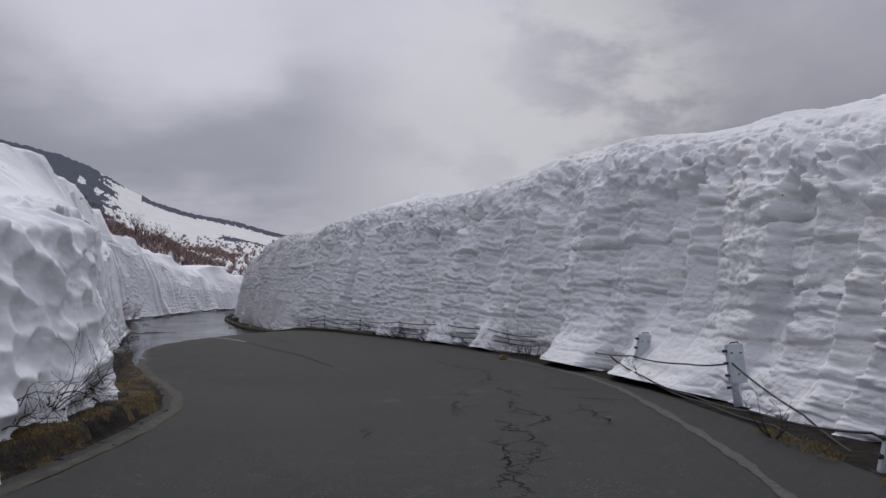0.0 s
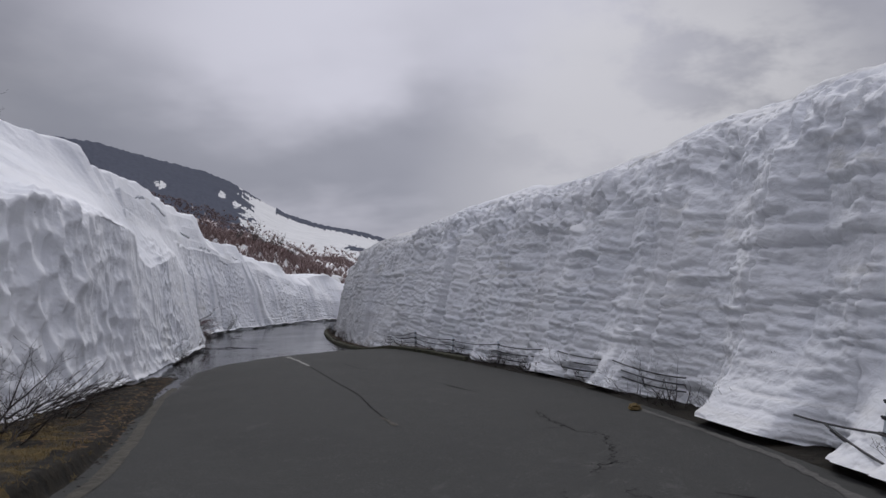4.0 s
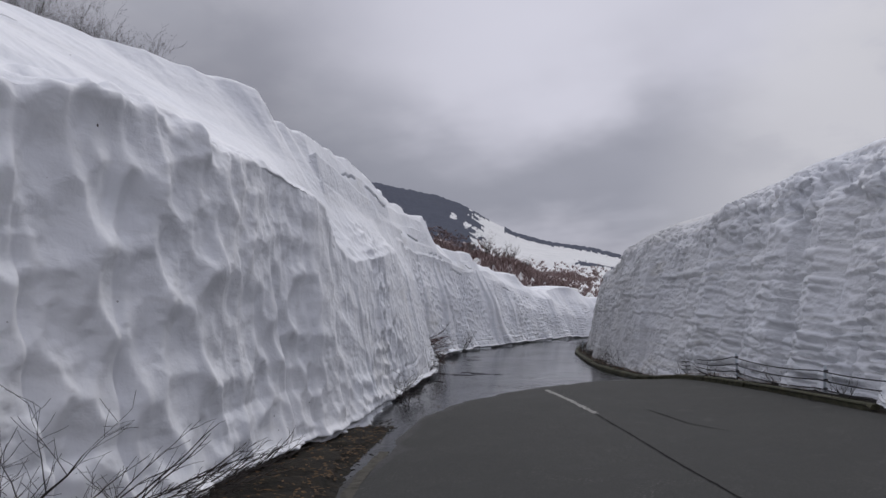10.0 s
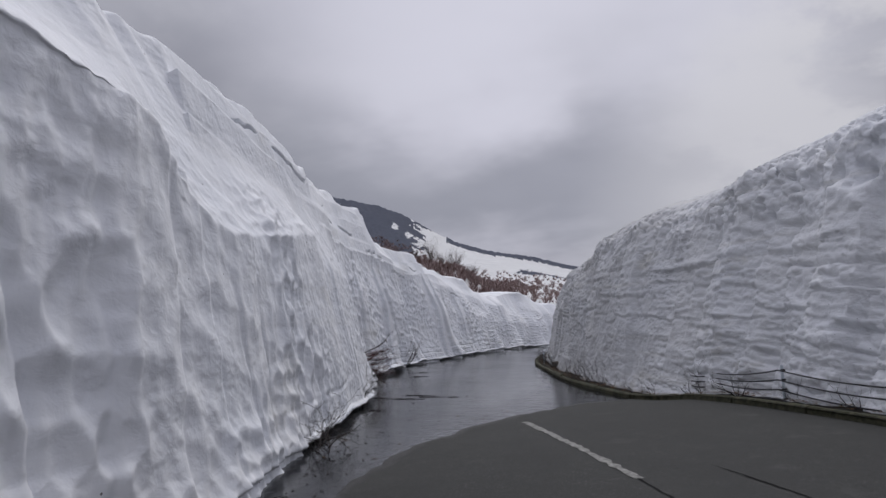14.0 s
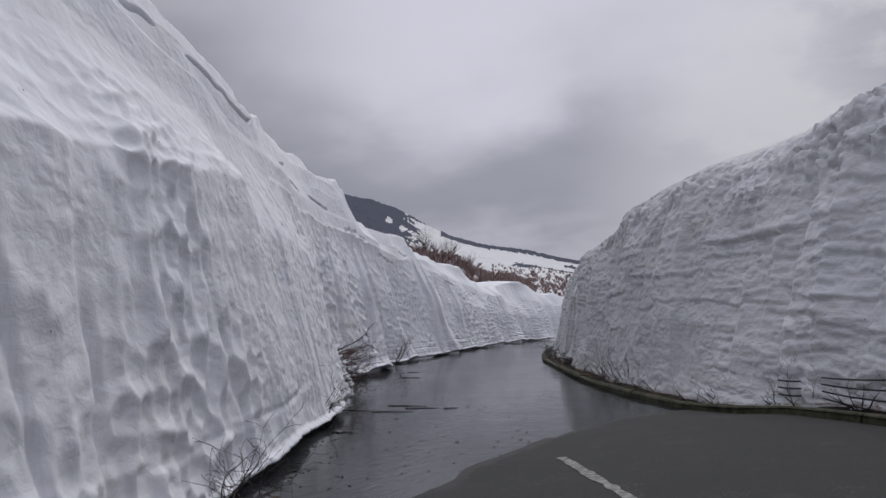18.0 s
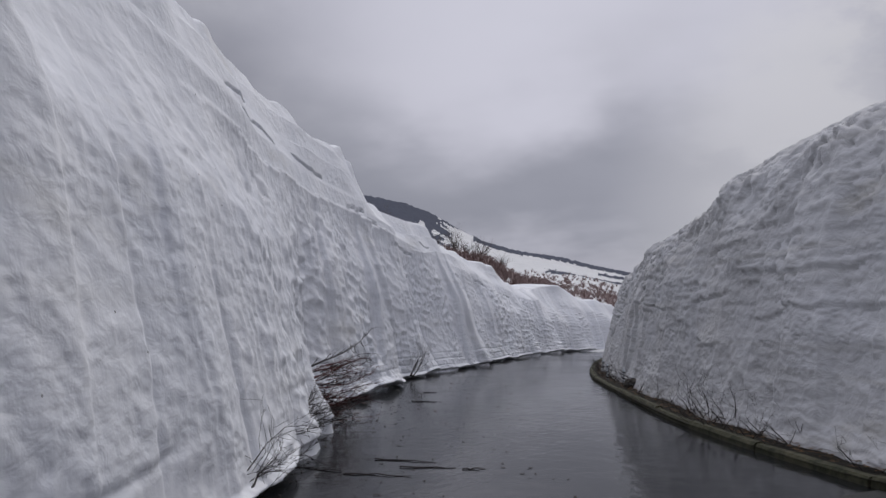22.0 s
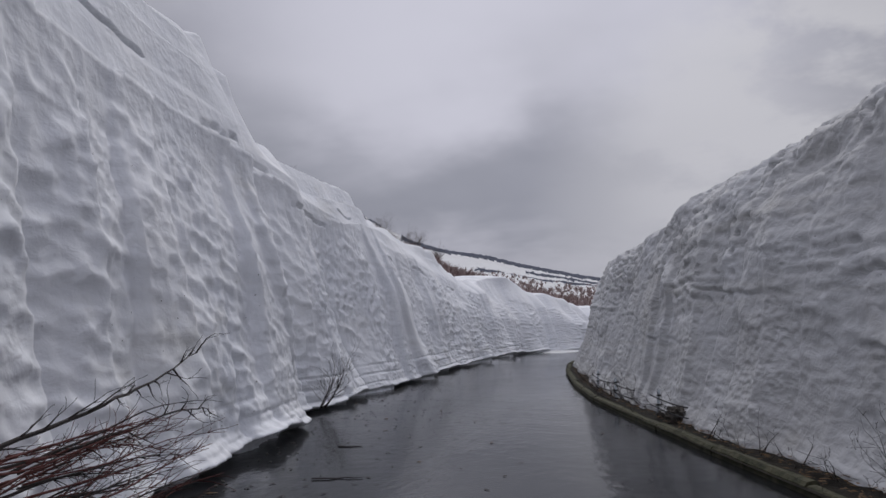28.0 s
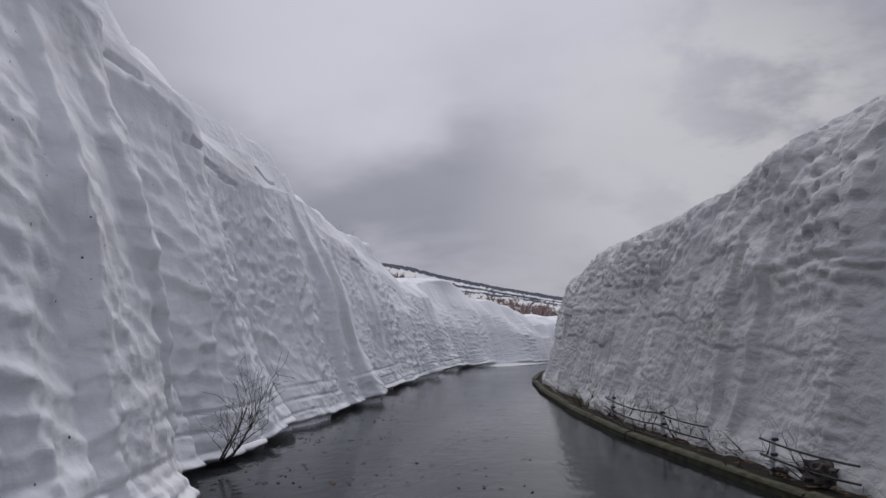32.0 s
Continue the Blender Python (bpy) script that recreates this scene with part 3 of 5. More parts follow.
def left_relief(s, v, z, y, o):
    near = np.clip((39 - y) / 6, 0, 1)
    along = y[:, 0]
    sw = s + 0.30 * (fbm(s * 0.8, v * 0.8, 5, 2) - 0.5)
    vw = v + 0.30 * (fbm(s * 0.8, v * 0.8, 6, 2) - 0.5) 
    # wide rounded hollows first, then ever narrower ones along the wall, at last shallow ripples
    net = hollows(sw / 0.46, vw / 0.42, 2, 25)
    net2 = hollows(sw / 0.26, vw / 0.27, 3, 34)
    dent = hollows(sw / 0.27, vw / 0.29, 7, 24)
    drip = hollows(sw / 0.14, vw / 0.30, 8, 18)
    rip = hollows(sw / 0.46, (vw + 0.20 * sw) / 0.19, 11, 18)
    tiny = hollows(sw / 0.10, vw / 0.09, 12, 16)
    patch = lambda f, h, seed, k=2.6, c=0.85: np.clip(fbm(s * f, v * h, seed, 2) * k - c, 0, 1)
    share = lambda *pairs: table(along, *pairs)[:, None]
    wn = share((3, 0.8), (16, 1), (21, 1), (24, 0.4), (29, 0.12), (34, 0))
    wd = share((3, 0.35), (18, 0.2), (22, 0.75), (25, 1), (32, 1.0), (37, 0.9), (42, 0.45), (90, 0.3))
    wp = share((3, 0.2), (20, 0.1), (24, 0.3), (34, 0.35), (42, 0.6), (48, 1.0), (90, 1.0))
    wr = share((20, 0), (33, 0.25), (38, 0.9), (90, 0.9))
    cup = 0.31 * wn * net * (0.7 + 0.3 * patch(0.5, 0.5, 17)) + 0.12 * wn * net2 * patch(0.6, 0.6, 13)
    cup = cup + 0.135 * wd * dent * (0.08 + 0.92 * patch(0.6, 0.5, 22, 3.0, 1.05)) + (0.10 + 0.08 * np.clip((y - 43) / 5, 0, 1)) * wp * drip * patch(0.7, 0.4, 23, 3.0, 1.1)
    cup = cup + 0.10 * wr * rip * (0.1 + 0.9 * patch(0.8, 0.5, 14, 3.0, 1.1)) + (0.030 + 0.05 * np.clip((y - 43) / 5, 0, 1)) * tiny * patch(0.9, 0.9, 24, 3.5, 1.5)
    cup = cup + 0.020 * (fbm(s * 3.2, v * 3.2, 27, 3) - 0.5) - 0.05
    face = np.clip((4.3 - z) / 0.9, 0.05, 1) * np.clip((1.2 - o) / 0.4, 0.06, 1)
    big = (fbm(s * 0.35, v * 0.45, 9, 2) - 0.5) * 0.36 * np.clip((5.4 - z) / 2, 0.15, 1)
    # panels side by side: each a flat face, a little turned, cut sharply from its neighbour
    w_ = s * 1.05 + 0.10 * z + 1.4 * (fbm(s * 0.5, z * 0.2, 15, 2) - 0.5) + 0.10 * (vnoise(s * 2.0, z * 1.6, 49) - 0.5)
    colm, part_ = np.floor(w_), w_ - np.floor(w_)
    lane = lambda seed: _hash(colm, 0 * colm, seed)
    lift = np.clip((4.2 - z) / 1.6, 0, 1) * share((3, 0.25), (19, 0.5), (24, 0.35), (34, 0.45), (39, 1), (90, 1))
    pillar = lift * facets(w_, 0.45, 0.24, (26, 16))
    gap_ = np.minimum(part_, 1 - part_)
    pillar = pillar - 0.12 * np.exp(-((gap_ / 0.06) ** 2)) * lift * np.clip(_hash(np.round(w_), 0 * colm, 46) * 2.4 - 1.2, 0, 1) * np.clip((2.6 - z) / 1.2, 0, 1)
    butt = np.clip((1.5 - z) / 1.3, 0, 1) ** 1.5 * np.clip(lane(36) * 3 - 1.7, 0, 1) * 0.34 * np.sqrt(np.clip(1 - (2 * part_ - 1) ** 2, 0, 1)) * (1 - near)
    # a thin rim of ice hangs over the water
    zr = 0.09 + 0.10 * vnoise(s * 0.7, 0 * s, 29) + 0.03 * (vnoise(s * 4, 0 * s, 30) - 0.5)
    on = np.clip((y - 17) / 5, 0, 1) * (1 - 0.85 * np.exp(-(((y - 38.4) / 1.7) ** 2))) * np.clip(vnoise(s * 0.5, 0 * s, 28) * 3 - 0.3, 0.25, 1)
    rim = on * (0.06 * np.clip((zr + 0.06 - z) / 0.06, 0, 1) - 0.38 * np.clip((zr - 0.03 - z) / 0.03, 0, 1))
    skirt = (0.15 - 0.11 * np.clip((y - 26) / 4, 0, 1)) * np.exp(-np.maximum(z, 0) / 0.28) * (0.2 + 1.1 * vnoise(s * 0.8, 0 * s, 4)) * np.clip((y - 14) / 6, 0.1, 1)
    skirt = skirt - 0.14 * np.exp(-(((z - 0.62) / 0.12) ** 2)) * np.clip((16.2 - y) / 1.2, 0, 1) * vnoise(s * 1.6, 0 * s, 97)
    slot = -0.022 * np.exp(-(((z - 0.62 - 0.35 * (vnoise(s * 0.35, 0 * s, 39) - 0.5)) / 0.035) ** 2)) * np.clip(vnoise(s * 0.5, 0 * s, 38) * 4 - 2.3, 0, 1)
    # short slits where the old crust overhangs below the crest
    slit = 0 * z
    for y0, z0, y1, z1, wide_ in SLITS:
        u = (y - y0) / (y1 - y0)
        zc = z0 + (z1 - z0) * u + 0.16 * (vnoise(s * 1.1, 0 * s, 18) - 0.5) + 0.06 * (vnoise(s * 3.5, 0 * s, 19) - 0.5)
        gate = np.clip(u / 0.12, 0, 1) * np.clip((1 - u) / 0.06, 0, 1) * (0.55 + 0.45 * vnoise(s * 2.2, 0 * s, 20))
        d = z - zc
        slit = slit - 0.32 * np.clip(gate * 1.6, 0, 1) * np.exp(-((d / (0.006 + 0.42 * wide_ * gate)) ** 2)) + 0.03 * gate * np.exp(-np.maximum(d, 0) / 0.15) * (d > 0)
    # folds of old layers on the upper slope
    q = z * 2.1 + 1.2 * fbm(s * 0.25, 0 * s, 53, 2)
    fold = 0.12 * (q - np.floor(q)) * np.clip((z - 3.6) / 0.6, 0, 1) * np.clip(vnoise(s * 0.3, np.floor(q), 54) * 3 - 1, 0, 1) * (y > 28)
    # shallow melt runs and swells on the open slope above the shelf
    open_ = np.clip((o - 1.2) / 0.5, 0, 1) * np.clip((29 - y) / 2, 0, 1)
    runs = 1 - np.abs(2 * fbm(s * 1.5 + 0.3 * v, v * 0.35, 130, 3) - 1) * 1.6
    fold = fold + open_ * (0.10 * (fbm(s * 0.8, v * 0.9, 131, 3) - 0.5) + 0.09 * np.clip(runs, -0.4, 1) * np.clip(vnoise(s * 0.5, v * 0.4, 132) * 3 - 0.9, 0, 1) + 0.035 * (fbm(s * 3.5, v * 3.0, 133, 3) - 0.5))
    # the wall steps back where a bush stands, and has a low shelf before it
    hole = -0.36 * np.clip((y - 37.60) / 0.07, 0, 1) * np.clip((41.5 - y) / 3.2, 0, 1) * np.clip((2.2 - z) / 1.0, 0, 1) - 0.30 * np.exp(-(((y - 37.95) / 0.25) ** 2)) * np.clip((0.9 - z) / 0.3, 0, 1)
    hole = hole + 0.03 * np.clip((0.30 + 0.2 * vnoise(s * 0.9, 0 * s, 91) - z) / 0.06, 0, 1) * np.clip((y - 33.5) / 1.0, 0, 1) * np.clip((37.60 - y) / 0.06, 0, 1) * np.clip(vnoise(s * 0.7, 0 * s, 92) * 3 - 0.7, 0, 1)
    # a low ledge of old layered ice along the water, and thin lines where its beds part
    zl = z + 0.10 * (vnoise(s * 0.6, 0 * s, 90) - 0.5)
    ledge = 0.07 * np.clip((0.30 - zl) / 0.08, 0, 1) * np.clip((y - 40.3) / 0.8, 0, 1) * np.clip((45.4 - y) / 0.3, 0, 1)
    for z0 in (0.22, 0.42, 0.62):
        ledge = ledge - 0.035 * np.exp(-(((zl - z0) / 0.016) ** 2)) * np.clip((y - 40) / 1.5, 0, 1) * np.clip(vnoise(s * 0.7, 0 * s + 9 * z0, 89) * 4 - 1.3, 0, 1)
    hole = hole + ledge
    fade = np.clip((9 - o) / 5, 0, 1)
    return (hole + face * cup + pillar + butt + big + skirt + rim + slot + slit + fold) * fade


RIGHT_CREST = ((3, 4.0), (14, 4.05), (16, 4.35), (19, 4.9), (21.5, 5.3), (23.3, 5.48), (24.6, 5.25), (27.0, 5.1), (31.6, 5.25), (33.6, 5.15), (36.2, 4.86), (37.7, 4.68), (39.5, 4.85), (42, 4.66), (43.2, 4.5),
               (44.7, 4.34), (46.4, 4.20), (47.7, 4.02), (50.1, 3.85), (52.1, 3.64), (58, 3.75), (66, 3.4), (80, 2.9))


def right_profile(g, p):
    y = p[:, 1]
    wob = fbm(g * 0.5, 0 * g, 33) - 0.5
    h = table(y, *RIGHT_CREST) + 0.3 * wob
    zg = ground_z(p[:, 0], y) - 0.02
    foot = table(y, (3, 0.95), (17, 0.85), (20, 0.60), (24, 0.52), (34, 0.55), (39, 0.60), (46, 0.64), (52, 0.60), (60, 0.5), (80, 0.4))
    lip = table(y, (3, 1.25), (20, 1.2), (24, 1.3), (34, 1.25), (44, 1.15), (60, 1.1), (80, 0.9)) + 0.2 * wob
    dome = 0.75 * (fbm(g * 0.45, 0 * g, 34, 3) - 0.42)
    return [(foot, zg), (lip, h * 0.72), (lip + 0.22, h * 0.86), (lip + 0.75, h * 0.96), (lip + 2.2, h + 0.10 + dome), (lip + 9, h + dome), (lip + 26, h - 3)]


SLIDES = ((17.75, 1.4, 1.08), (14.9, 1.6, 0.50), (20.5, 0.8, 0.90), (24.2, 0.35, 0.5), (26.4, 0.6, 0.4), (29.2, 0.6, 0.3))


def right_relief(s, v, z, y, o):
    h = table(y[:, 0], *RIGHT_CREST)[:, None] + 0 * z
    calm = np.clip((y - 33) / 6, 0, 1)
    edge = 0.72 - 0.08 * calm + 0.12 * (fbm(s * 0.5, 0 * s, 40, 3) - 0.5) + 0.05 * (vnoise(s * 3, 0 * s, 43) - 0.5)
    crown = np.clip((z / h - edge) / (0.03 + 0.10 * calm), 0, 1)
    smooth = np.clip((o - 1.55) / 0.45, 0, 1)
    warp = 0.5 * (fbm(s * 0.5, z * 0.5, 41, 2) - 0.5)
    # upright facets: flat faces, each a little turned, with a sharp step to the next
    w_ = s * 1.30 + 0.15 * z + 1.5 * (fbm(s * 0.6, z * 0.15, 44, 2) - 0.5) + 0.14 * (vnoise(s * 2, z * 1.5, 49) - 0.5)
    part_, colm = w_ - np.floor(w_), np.floor(w_)
    lane = lambda seed: _hash(colm, 0 * colm, seed)
    flute = facets(w_, 0.62, 0.34, (57, 58))
    flute = flute - 0.16 * np.exp(-((np.minimum(part_, 1 - part_) / 0.05) ** 2)) * np.clip(_hash(np.round(w_), 0 * colm, 46) * 3 - 2, 0, 1)
    # layers: each bed juts out a little at its upper edge and is cut back above it
    def beds(scale, seed, amount, shift):
        q = z * scale + warp * scale * 0.4 + 0.6 * (vnoise(s * 0.45, z * 0.3, seed) - 0.5) + 0.16 * (vnoise(s * 3.1, 0 * z, seed + 3) - 0.5) + shift * lane(seed + 7)
        u = q - np.floor(q)
        on = np.clip(vnoise(s * 0.9 + 2 * colm, np.floor(q) * 3.7, seed + 1) * 3.6 - 1.5, 0, 1)
        return amount * on * (u ** 2 * np.clip((0.97 - u) / 0.06, 0, 1) - 0.4 * np.exp(-(((u - 0.99) / 0.05) ** 2)))
    layer = beds(1.9, 42, 0.070, 0.15) + beds(4.6, 52, 0.046, 0.1) + beds(9.5, 62, 0.026, 0.15)
    scoop = hollows(s / 0.62 + warp, z / 0.75 + warp, 71, 20) * np.clip(fbm(s * 0.5, z * 0.5, 73, 2) * 3 - 1.0, 0, 1)
    nick = hollows(s / 0.24 + warp, z / 0.16 + warp, 45, 18) * np.clip(fbm(s * 0.7, z * 0.7, 74, 2) * 4 - 1.7, 0, 1)
    # crumbled crown: broken lumps with pits between them
    c1, c2 = cells(s / 0.52 + warp, v / 0.36 + warp, 46)
    d1, d2 = cells(s / 0.22 + warp, v / 0.17 + warp, 56)
    p1, _ = cells(s / 0.34 + warp, v / 0.26 + warp, 59)
    rough = np.clip(fbm(s * 0.7, v * 0.7, 60, 2) * 3.2 - 1.0, 0, 1)
    pits = -0.26 * np.clip((0.23 - p1) / 0.09, 0, 1) * rough
    ridge = 1 - np.abs(2 * fbm(s * 2.2 + warp + 1.2 * calm * v, v * (2.6 - 0.8 * calm), 47, 4) - 1) * 2.4
    clump = 0.14 * np.clip(c2 - c1, 0, 0.45) * rough + 0.11 * np.clip(d2 - d1, 0, 0.4) * (0.15 + rough) + 0.15 * ridge - 0.07 + 0.10 * (fbm(s * 5, v * 6, 51, 3) - 0.5) + 0.40 * (fbm(s * 0.9, v * 1.1, 50, 4) - 0.5) + pits
    big = (fbm(s * 0.4, z * 0.4, 48, 2) - 0.5) * (0.42 - 0.14 * calm)
    # snow that has slid down and sweeps out over the road's edge
    sweep = 0 * z
    for y0, wd, amount in SLIDES:
        sweep = sweep + amount * np.exp(-(((y - y0) / wd) ** 8))
    skirt = 0.84 * np.clip((1.6 - (z - 0.35)) / 1.6, 0, 1) ** 2.0 * sweep
    skirt = skirt + 0.12 * np.exp(-np.maximum(z - 0.1, 0) / 0.3)
    line = 0 * z
    for k, (z0, amount) in enumerate(((2.05, 0.09), (2.9, 0.08), (1.35, 0.05), (2.45, 0.05), (3.25, 0.06), (1.7, 0.06))):
        zc = z0 + 0.45 * (fbm(s * 0.3, 0 * s, 64 + 3 * k, 2) - 0.5) + 0.12 * (vnoise(s * 2.2, 0 * s, 65 + 3 * k) - 0.5)
        gate = np.clip(vnoise(s * 0.55, 0 * s, 80 + k) * 4 - 1.9, 0, 1) * (1 - 0.3 * calm * (k > 2))
        if k == 5:
            gate = np.maximum(gate, np.clip((y - 37.0) / 0.4, 0, 1) * np.clip((43.5 - y) / 0.8, 0, 1) * np.clip(vnoise(s * 0.8, 0 * s, 121) * 5 - 1.0, 0, 1))
        line = line - amount * gate * np.exp(-(((z - zc) / 0.020) ** 2)) + 0.05 * gate * np.exp(-np.maximum(z - zc, 0) / 0.25) * (z > zc)
    grain = (fbm(s * 3.0, z * 3.4, 70, 4) - 0.5) * 0.075
    fade = np.clip((9 - o) / 5, 0, 1)
    slid = np.clip(sweep * np.clip((2.0 - z) / 1.0, 0, 1), 0, 1)
    # sparse crumbs, and short thin cracks where flakes have come away
    upper = np.clip((z / h - 0.42 - 0.25 * (fbm(s * 0.8, 0 * s, 75, 2) - 0.5)) / 0.06, 0, 1)
    crumb = 0.12 * np.clip(d2 - d1, 0, 0.35) * np.clip(fbm(s * 0.9, z * 0.9, 72, 3) * 4 - 1.9, 0, 1) * (1 - 0.9 * calm * (1 - upper)) * (1 - 0.4 * calm)
    dash = 0 * z
    for k in range(3):
        q = z * (2.3 + 0.9 * k) + 0.5 * (vnoise(s * 0.8, z * 0.4, 110 + k) - 0.5) + 0.22 * (vnoise(s * 3.7, 0 * z, 113 + k) - 0.5) + 0.37 * k
        r_, u = np.floor(q), q - np.floor(q)
        on = np.clip(vnoise(s * 1.7 + 31 * r_, r_ * 5.1, 116 + k) * 9 - 5.6, 0, 1) * (1 - 0.5 * calm) * (1 - 0.75 * calm * (1 - upper))
        dash = dash + on * (0.05 * np.clip((u - 0.5) * 2.4, 0, 1) * (u < 0.92) - 0.085 * np.exp(-(((u - 0.46) * 1.0 / (2.3 + 0.9 * k) / 0.020) ** 2)))
    # the edge below which the old face is planed smooth
    dash = dash + calm * 0.06 * upper * np.clip(1 - (z / h - 0.42) * 3, 0, 1) * (0.3 + 0.7 * vnoise(s * 0.9, 0 * s, 120))
    body = layer * (1 - 0.8 * calm) + flute * (1 - 0.5 * calm) * np.clip(z / 0.5, 0.4, 1) + 0.14 * scoop + 0.10 * nick * (1 - 0.65 * calm) + crumb + dash + grain * (1 - 0.3 * calm) + line + calm * (0.4 * pits * np.clip(z / h * 3 - 1, 0, 1))
    return ((1 - crown) * body * (1 - 0.8 * slid) + crown * (clump * (1 - 0.35 * calm) * (1 - 0.82 * smooth) + 0.06 - 0.03 * calm) + big * (1 - 0.6 * slid) + skirt) * fade


build_wall("snow_wall_1", LEFT_FOOT, 1, left_profile, left_relief, 0.034, (100, 36, 116, 14, 14, 8), SNOW_SMOOTH,
           "tall melting snow wall with scalloped hollows and a rounded shelf")
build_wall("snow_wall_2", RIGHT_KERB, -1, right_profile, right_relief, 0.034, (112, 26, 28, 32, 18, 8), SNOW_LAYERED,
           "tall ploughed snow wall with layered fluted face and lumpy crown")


# ---- road, water and the ground to the horizon ----
def road_sheet():
    gl, pl = smooth_line(LEFT_FOOT, 0.4)
    gr, pr = smooth_line(RIGHT_KERB, 0.4)
    cols = np.linspace(0, 1, 60)
    # stations: matched by their share of each edge's length
    u = np.linspace(0, 1, 340)
    a = np.stack([np.interp(u, gl / gl[-1], pl[:, k]) for k in (0, 1)], 1)
    b = np.stack([np.interp(u, gr / gr[-1], pr[:, k]) for k in (0, 1)], 1)
    a = a - 1.0 * (b - a) / np.linalg.norm(b - a, axis=1)[:, None]
    co = np.empty((len(u), len(cols), 3))
    co[..., :2] = a[:, None] * (1 - cols)[None, :, None] + b[:, None] * cols[None, :, None]
    co[..., 2] = ground_z(co[..., 0], co[..., 1])
    return co


ROAD = road_sheet()
tagged(new("road", grid_mesh("road", ROAD, ASPHALT)), "dark grey cracked asphalt road, wet at its dips", "road", kind="structure")


def water_sheet():
    """A level sheet over the road's stations, from under one wall to behind the kerb."""
    keep = ROAD[:, 0, 1] > 16.5
    co = ROAD[keep].copy()
    across = co[:, -1:, :2] - co[:, :1, :2]
    across /= np.linalg.norm(across, axis=2, keepdims=True)
    co[:, :1, :2] -= 0.4 * across
    co[:, -1:, :2] += 0.1 * across
    co[..., 2] = 0.0
    return co


pud = tagged(new("water", grid_mesh("water", water_sheet(), WATER)), "still shallow meltwater flooding the road, mirroring the sky", "water", kind="structure")
pud.visible_shadow = False


SKYLINE = ((-180, 4.0), (-90, 9.0), (-60, 11.5), (-38.5, 10.85), (-34, 10.0), (-30.8, 9.45), (-28.7, 8.75), (-26.6, 7.62), (-24.3, 6.5), (-22, 5.85), (-18.3, 5.3),
           (-15.7, 4.65), (-11.4, 3.8), (-6.8, 3.0), (0, 2.2), (30, 1.2), (90, 1.0), (180, 4.0))
CENTRE = (2.0, 27.0, 1.6)


def far_height(az, r):
    """The land beyond the walls, by bearing in degrees and distance."""
    top = np.interp(az, [a for a, _ in SKYLINE], [b for _, b in SKYLINE])
    share = np.interp(r, [0, 60, 160, 400, 900, 1250, 1800, 4500], [0.1, 0.22, 0.42, 0.75, 0.92, 1.0, 0.9, 0.6])
    z = CENTRE[2] + r * np.tan(np.radians(top * share))
    z += (fbm(az * 0.25 + 50, np.log(r + 1) * 3, 61) - 0.5) * 0.012 * r * np.clip((1000 - r) / 600, 0, 1)
    return z


HILL = ((-180, 2), (-60, 11), (-40, 11), (-30, 9.0), (-27, 8.1), (-24, 7.2), (-21, 5.6), (-18, 4.5), (-15, 3.5), (-12, 2.2), (-8, 1.0), (0, 0.0), (180, 0.0))


def land_z(A, R):
    """The far land with the low scrubby hill close behind the snow wall."""
    z = far_height(A, R)
    low = np.clip((R - 66) / 14, 0, 1)
    z = -0.35 * (1 - low) + z * low
    a, b = np.clip((R - 50) / 20, 0, 1), np.clip((R - 82) / 60, 0, 1)
    top = np.interp(A, [p[0] for p in HILL], [p[1] for p in HILL]) + 0.9 * (fbm(A * 0.5 + 40, R * 0.06, 88, 3) - 0.5)
    return np.maximum(z, -0.35 + (top + 0.35) * a * a * (3 - 2 * a) * (1 - b * b * (3 - 2 * b)))


def terrain():
    az = np.r_[np.arange(-180, -46, 2.0), np.arange(-46, 0, 0.11), np.arange(0, 180, 2.0)]
    r = np.r_[0.5, 20, 40, 55, np.geomspace(62, 4400, 150)]
    A, R = np.meshgrid(az, r, indexing="ij")
    z = land_z(A, R)
    wood = forest(A, R)
    z = z + wood * R * 0.0022 * vnoise(A * 6, np.log(R) * 60, 66)
    co = np.stack([CENTRE[0] + R * np.sin(np.radians(A)), CENTRE[1] + R * np.cos(np.radians(A)), z], -1)
    return co, wood, brush(A, R)


def forest(A, R):
    """1 where dark conifers stand: the upper mountain, the far ridge, a belt below it."""
    share = np.interp(R, [0, 60, 160, 400, 900, 1250, 1800, 4500], [0.1, 0.22, 0.42, 0.75, 0.92, 1.0, 1.1, 1.2])
    n = fbm(A * 1.6, np.log(R) * 16, 62) - 0.5
    n2 = vnoise(A * 5, np.log(R) * 40, 63) - 0.5
    upper = (A < -27.3 + 3.2 * n + 0.8 * n2) & (share > 0.62 + 0.3 * n)
    for a0, s0, w in ((-29.3, 0.87, 0.34), (-28.3, 0.83, 0.2), (-34.0, 0.83, 0.4)):
        upper &= ~(((A - a0) / w) ** 2 + ((share - s0) / 0.022) ** 2 < 1 + 3 * n2)
    ridge = (A > -25.3) & (share > 0.945 - 0.02 * np.clip((A + 20) / 8, 0, 1.5) + 0.012 * n2) & (share < 1.05)
    belt = (A > -19.5 + 2 * n) & (share > 0.735 + 0.05 * n) & (share < 0.80 + 0.05 * n2 + 0.02 * n)
    low_belt = (A > -15.5) & (share > 0.84 + 0.03 * n) & (share < 0.885 + 0.04 * n2)
    return (upper | ridge | belt | low_belt).astype(float)


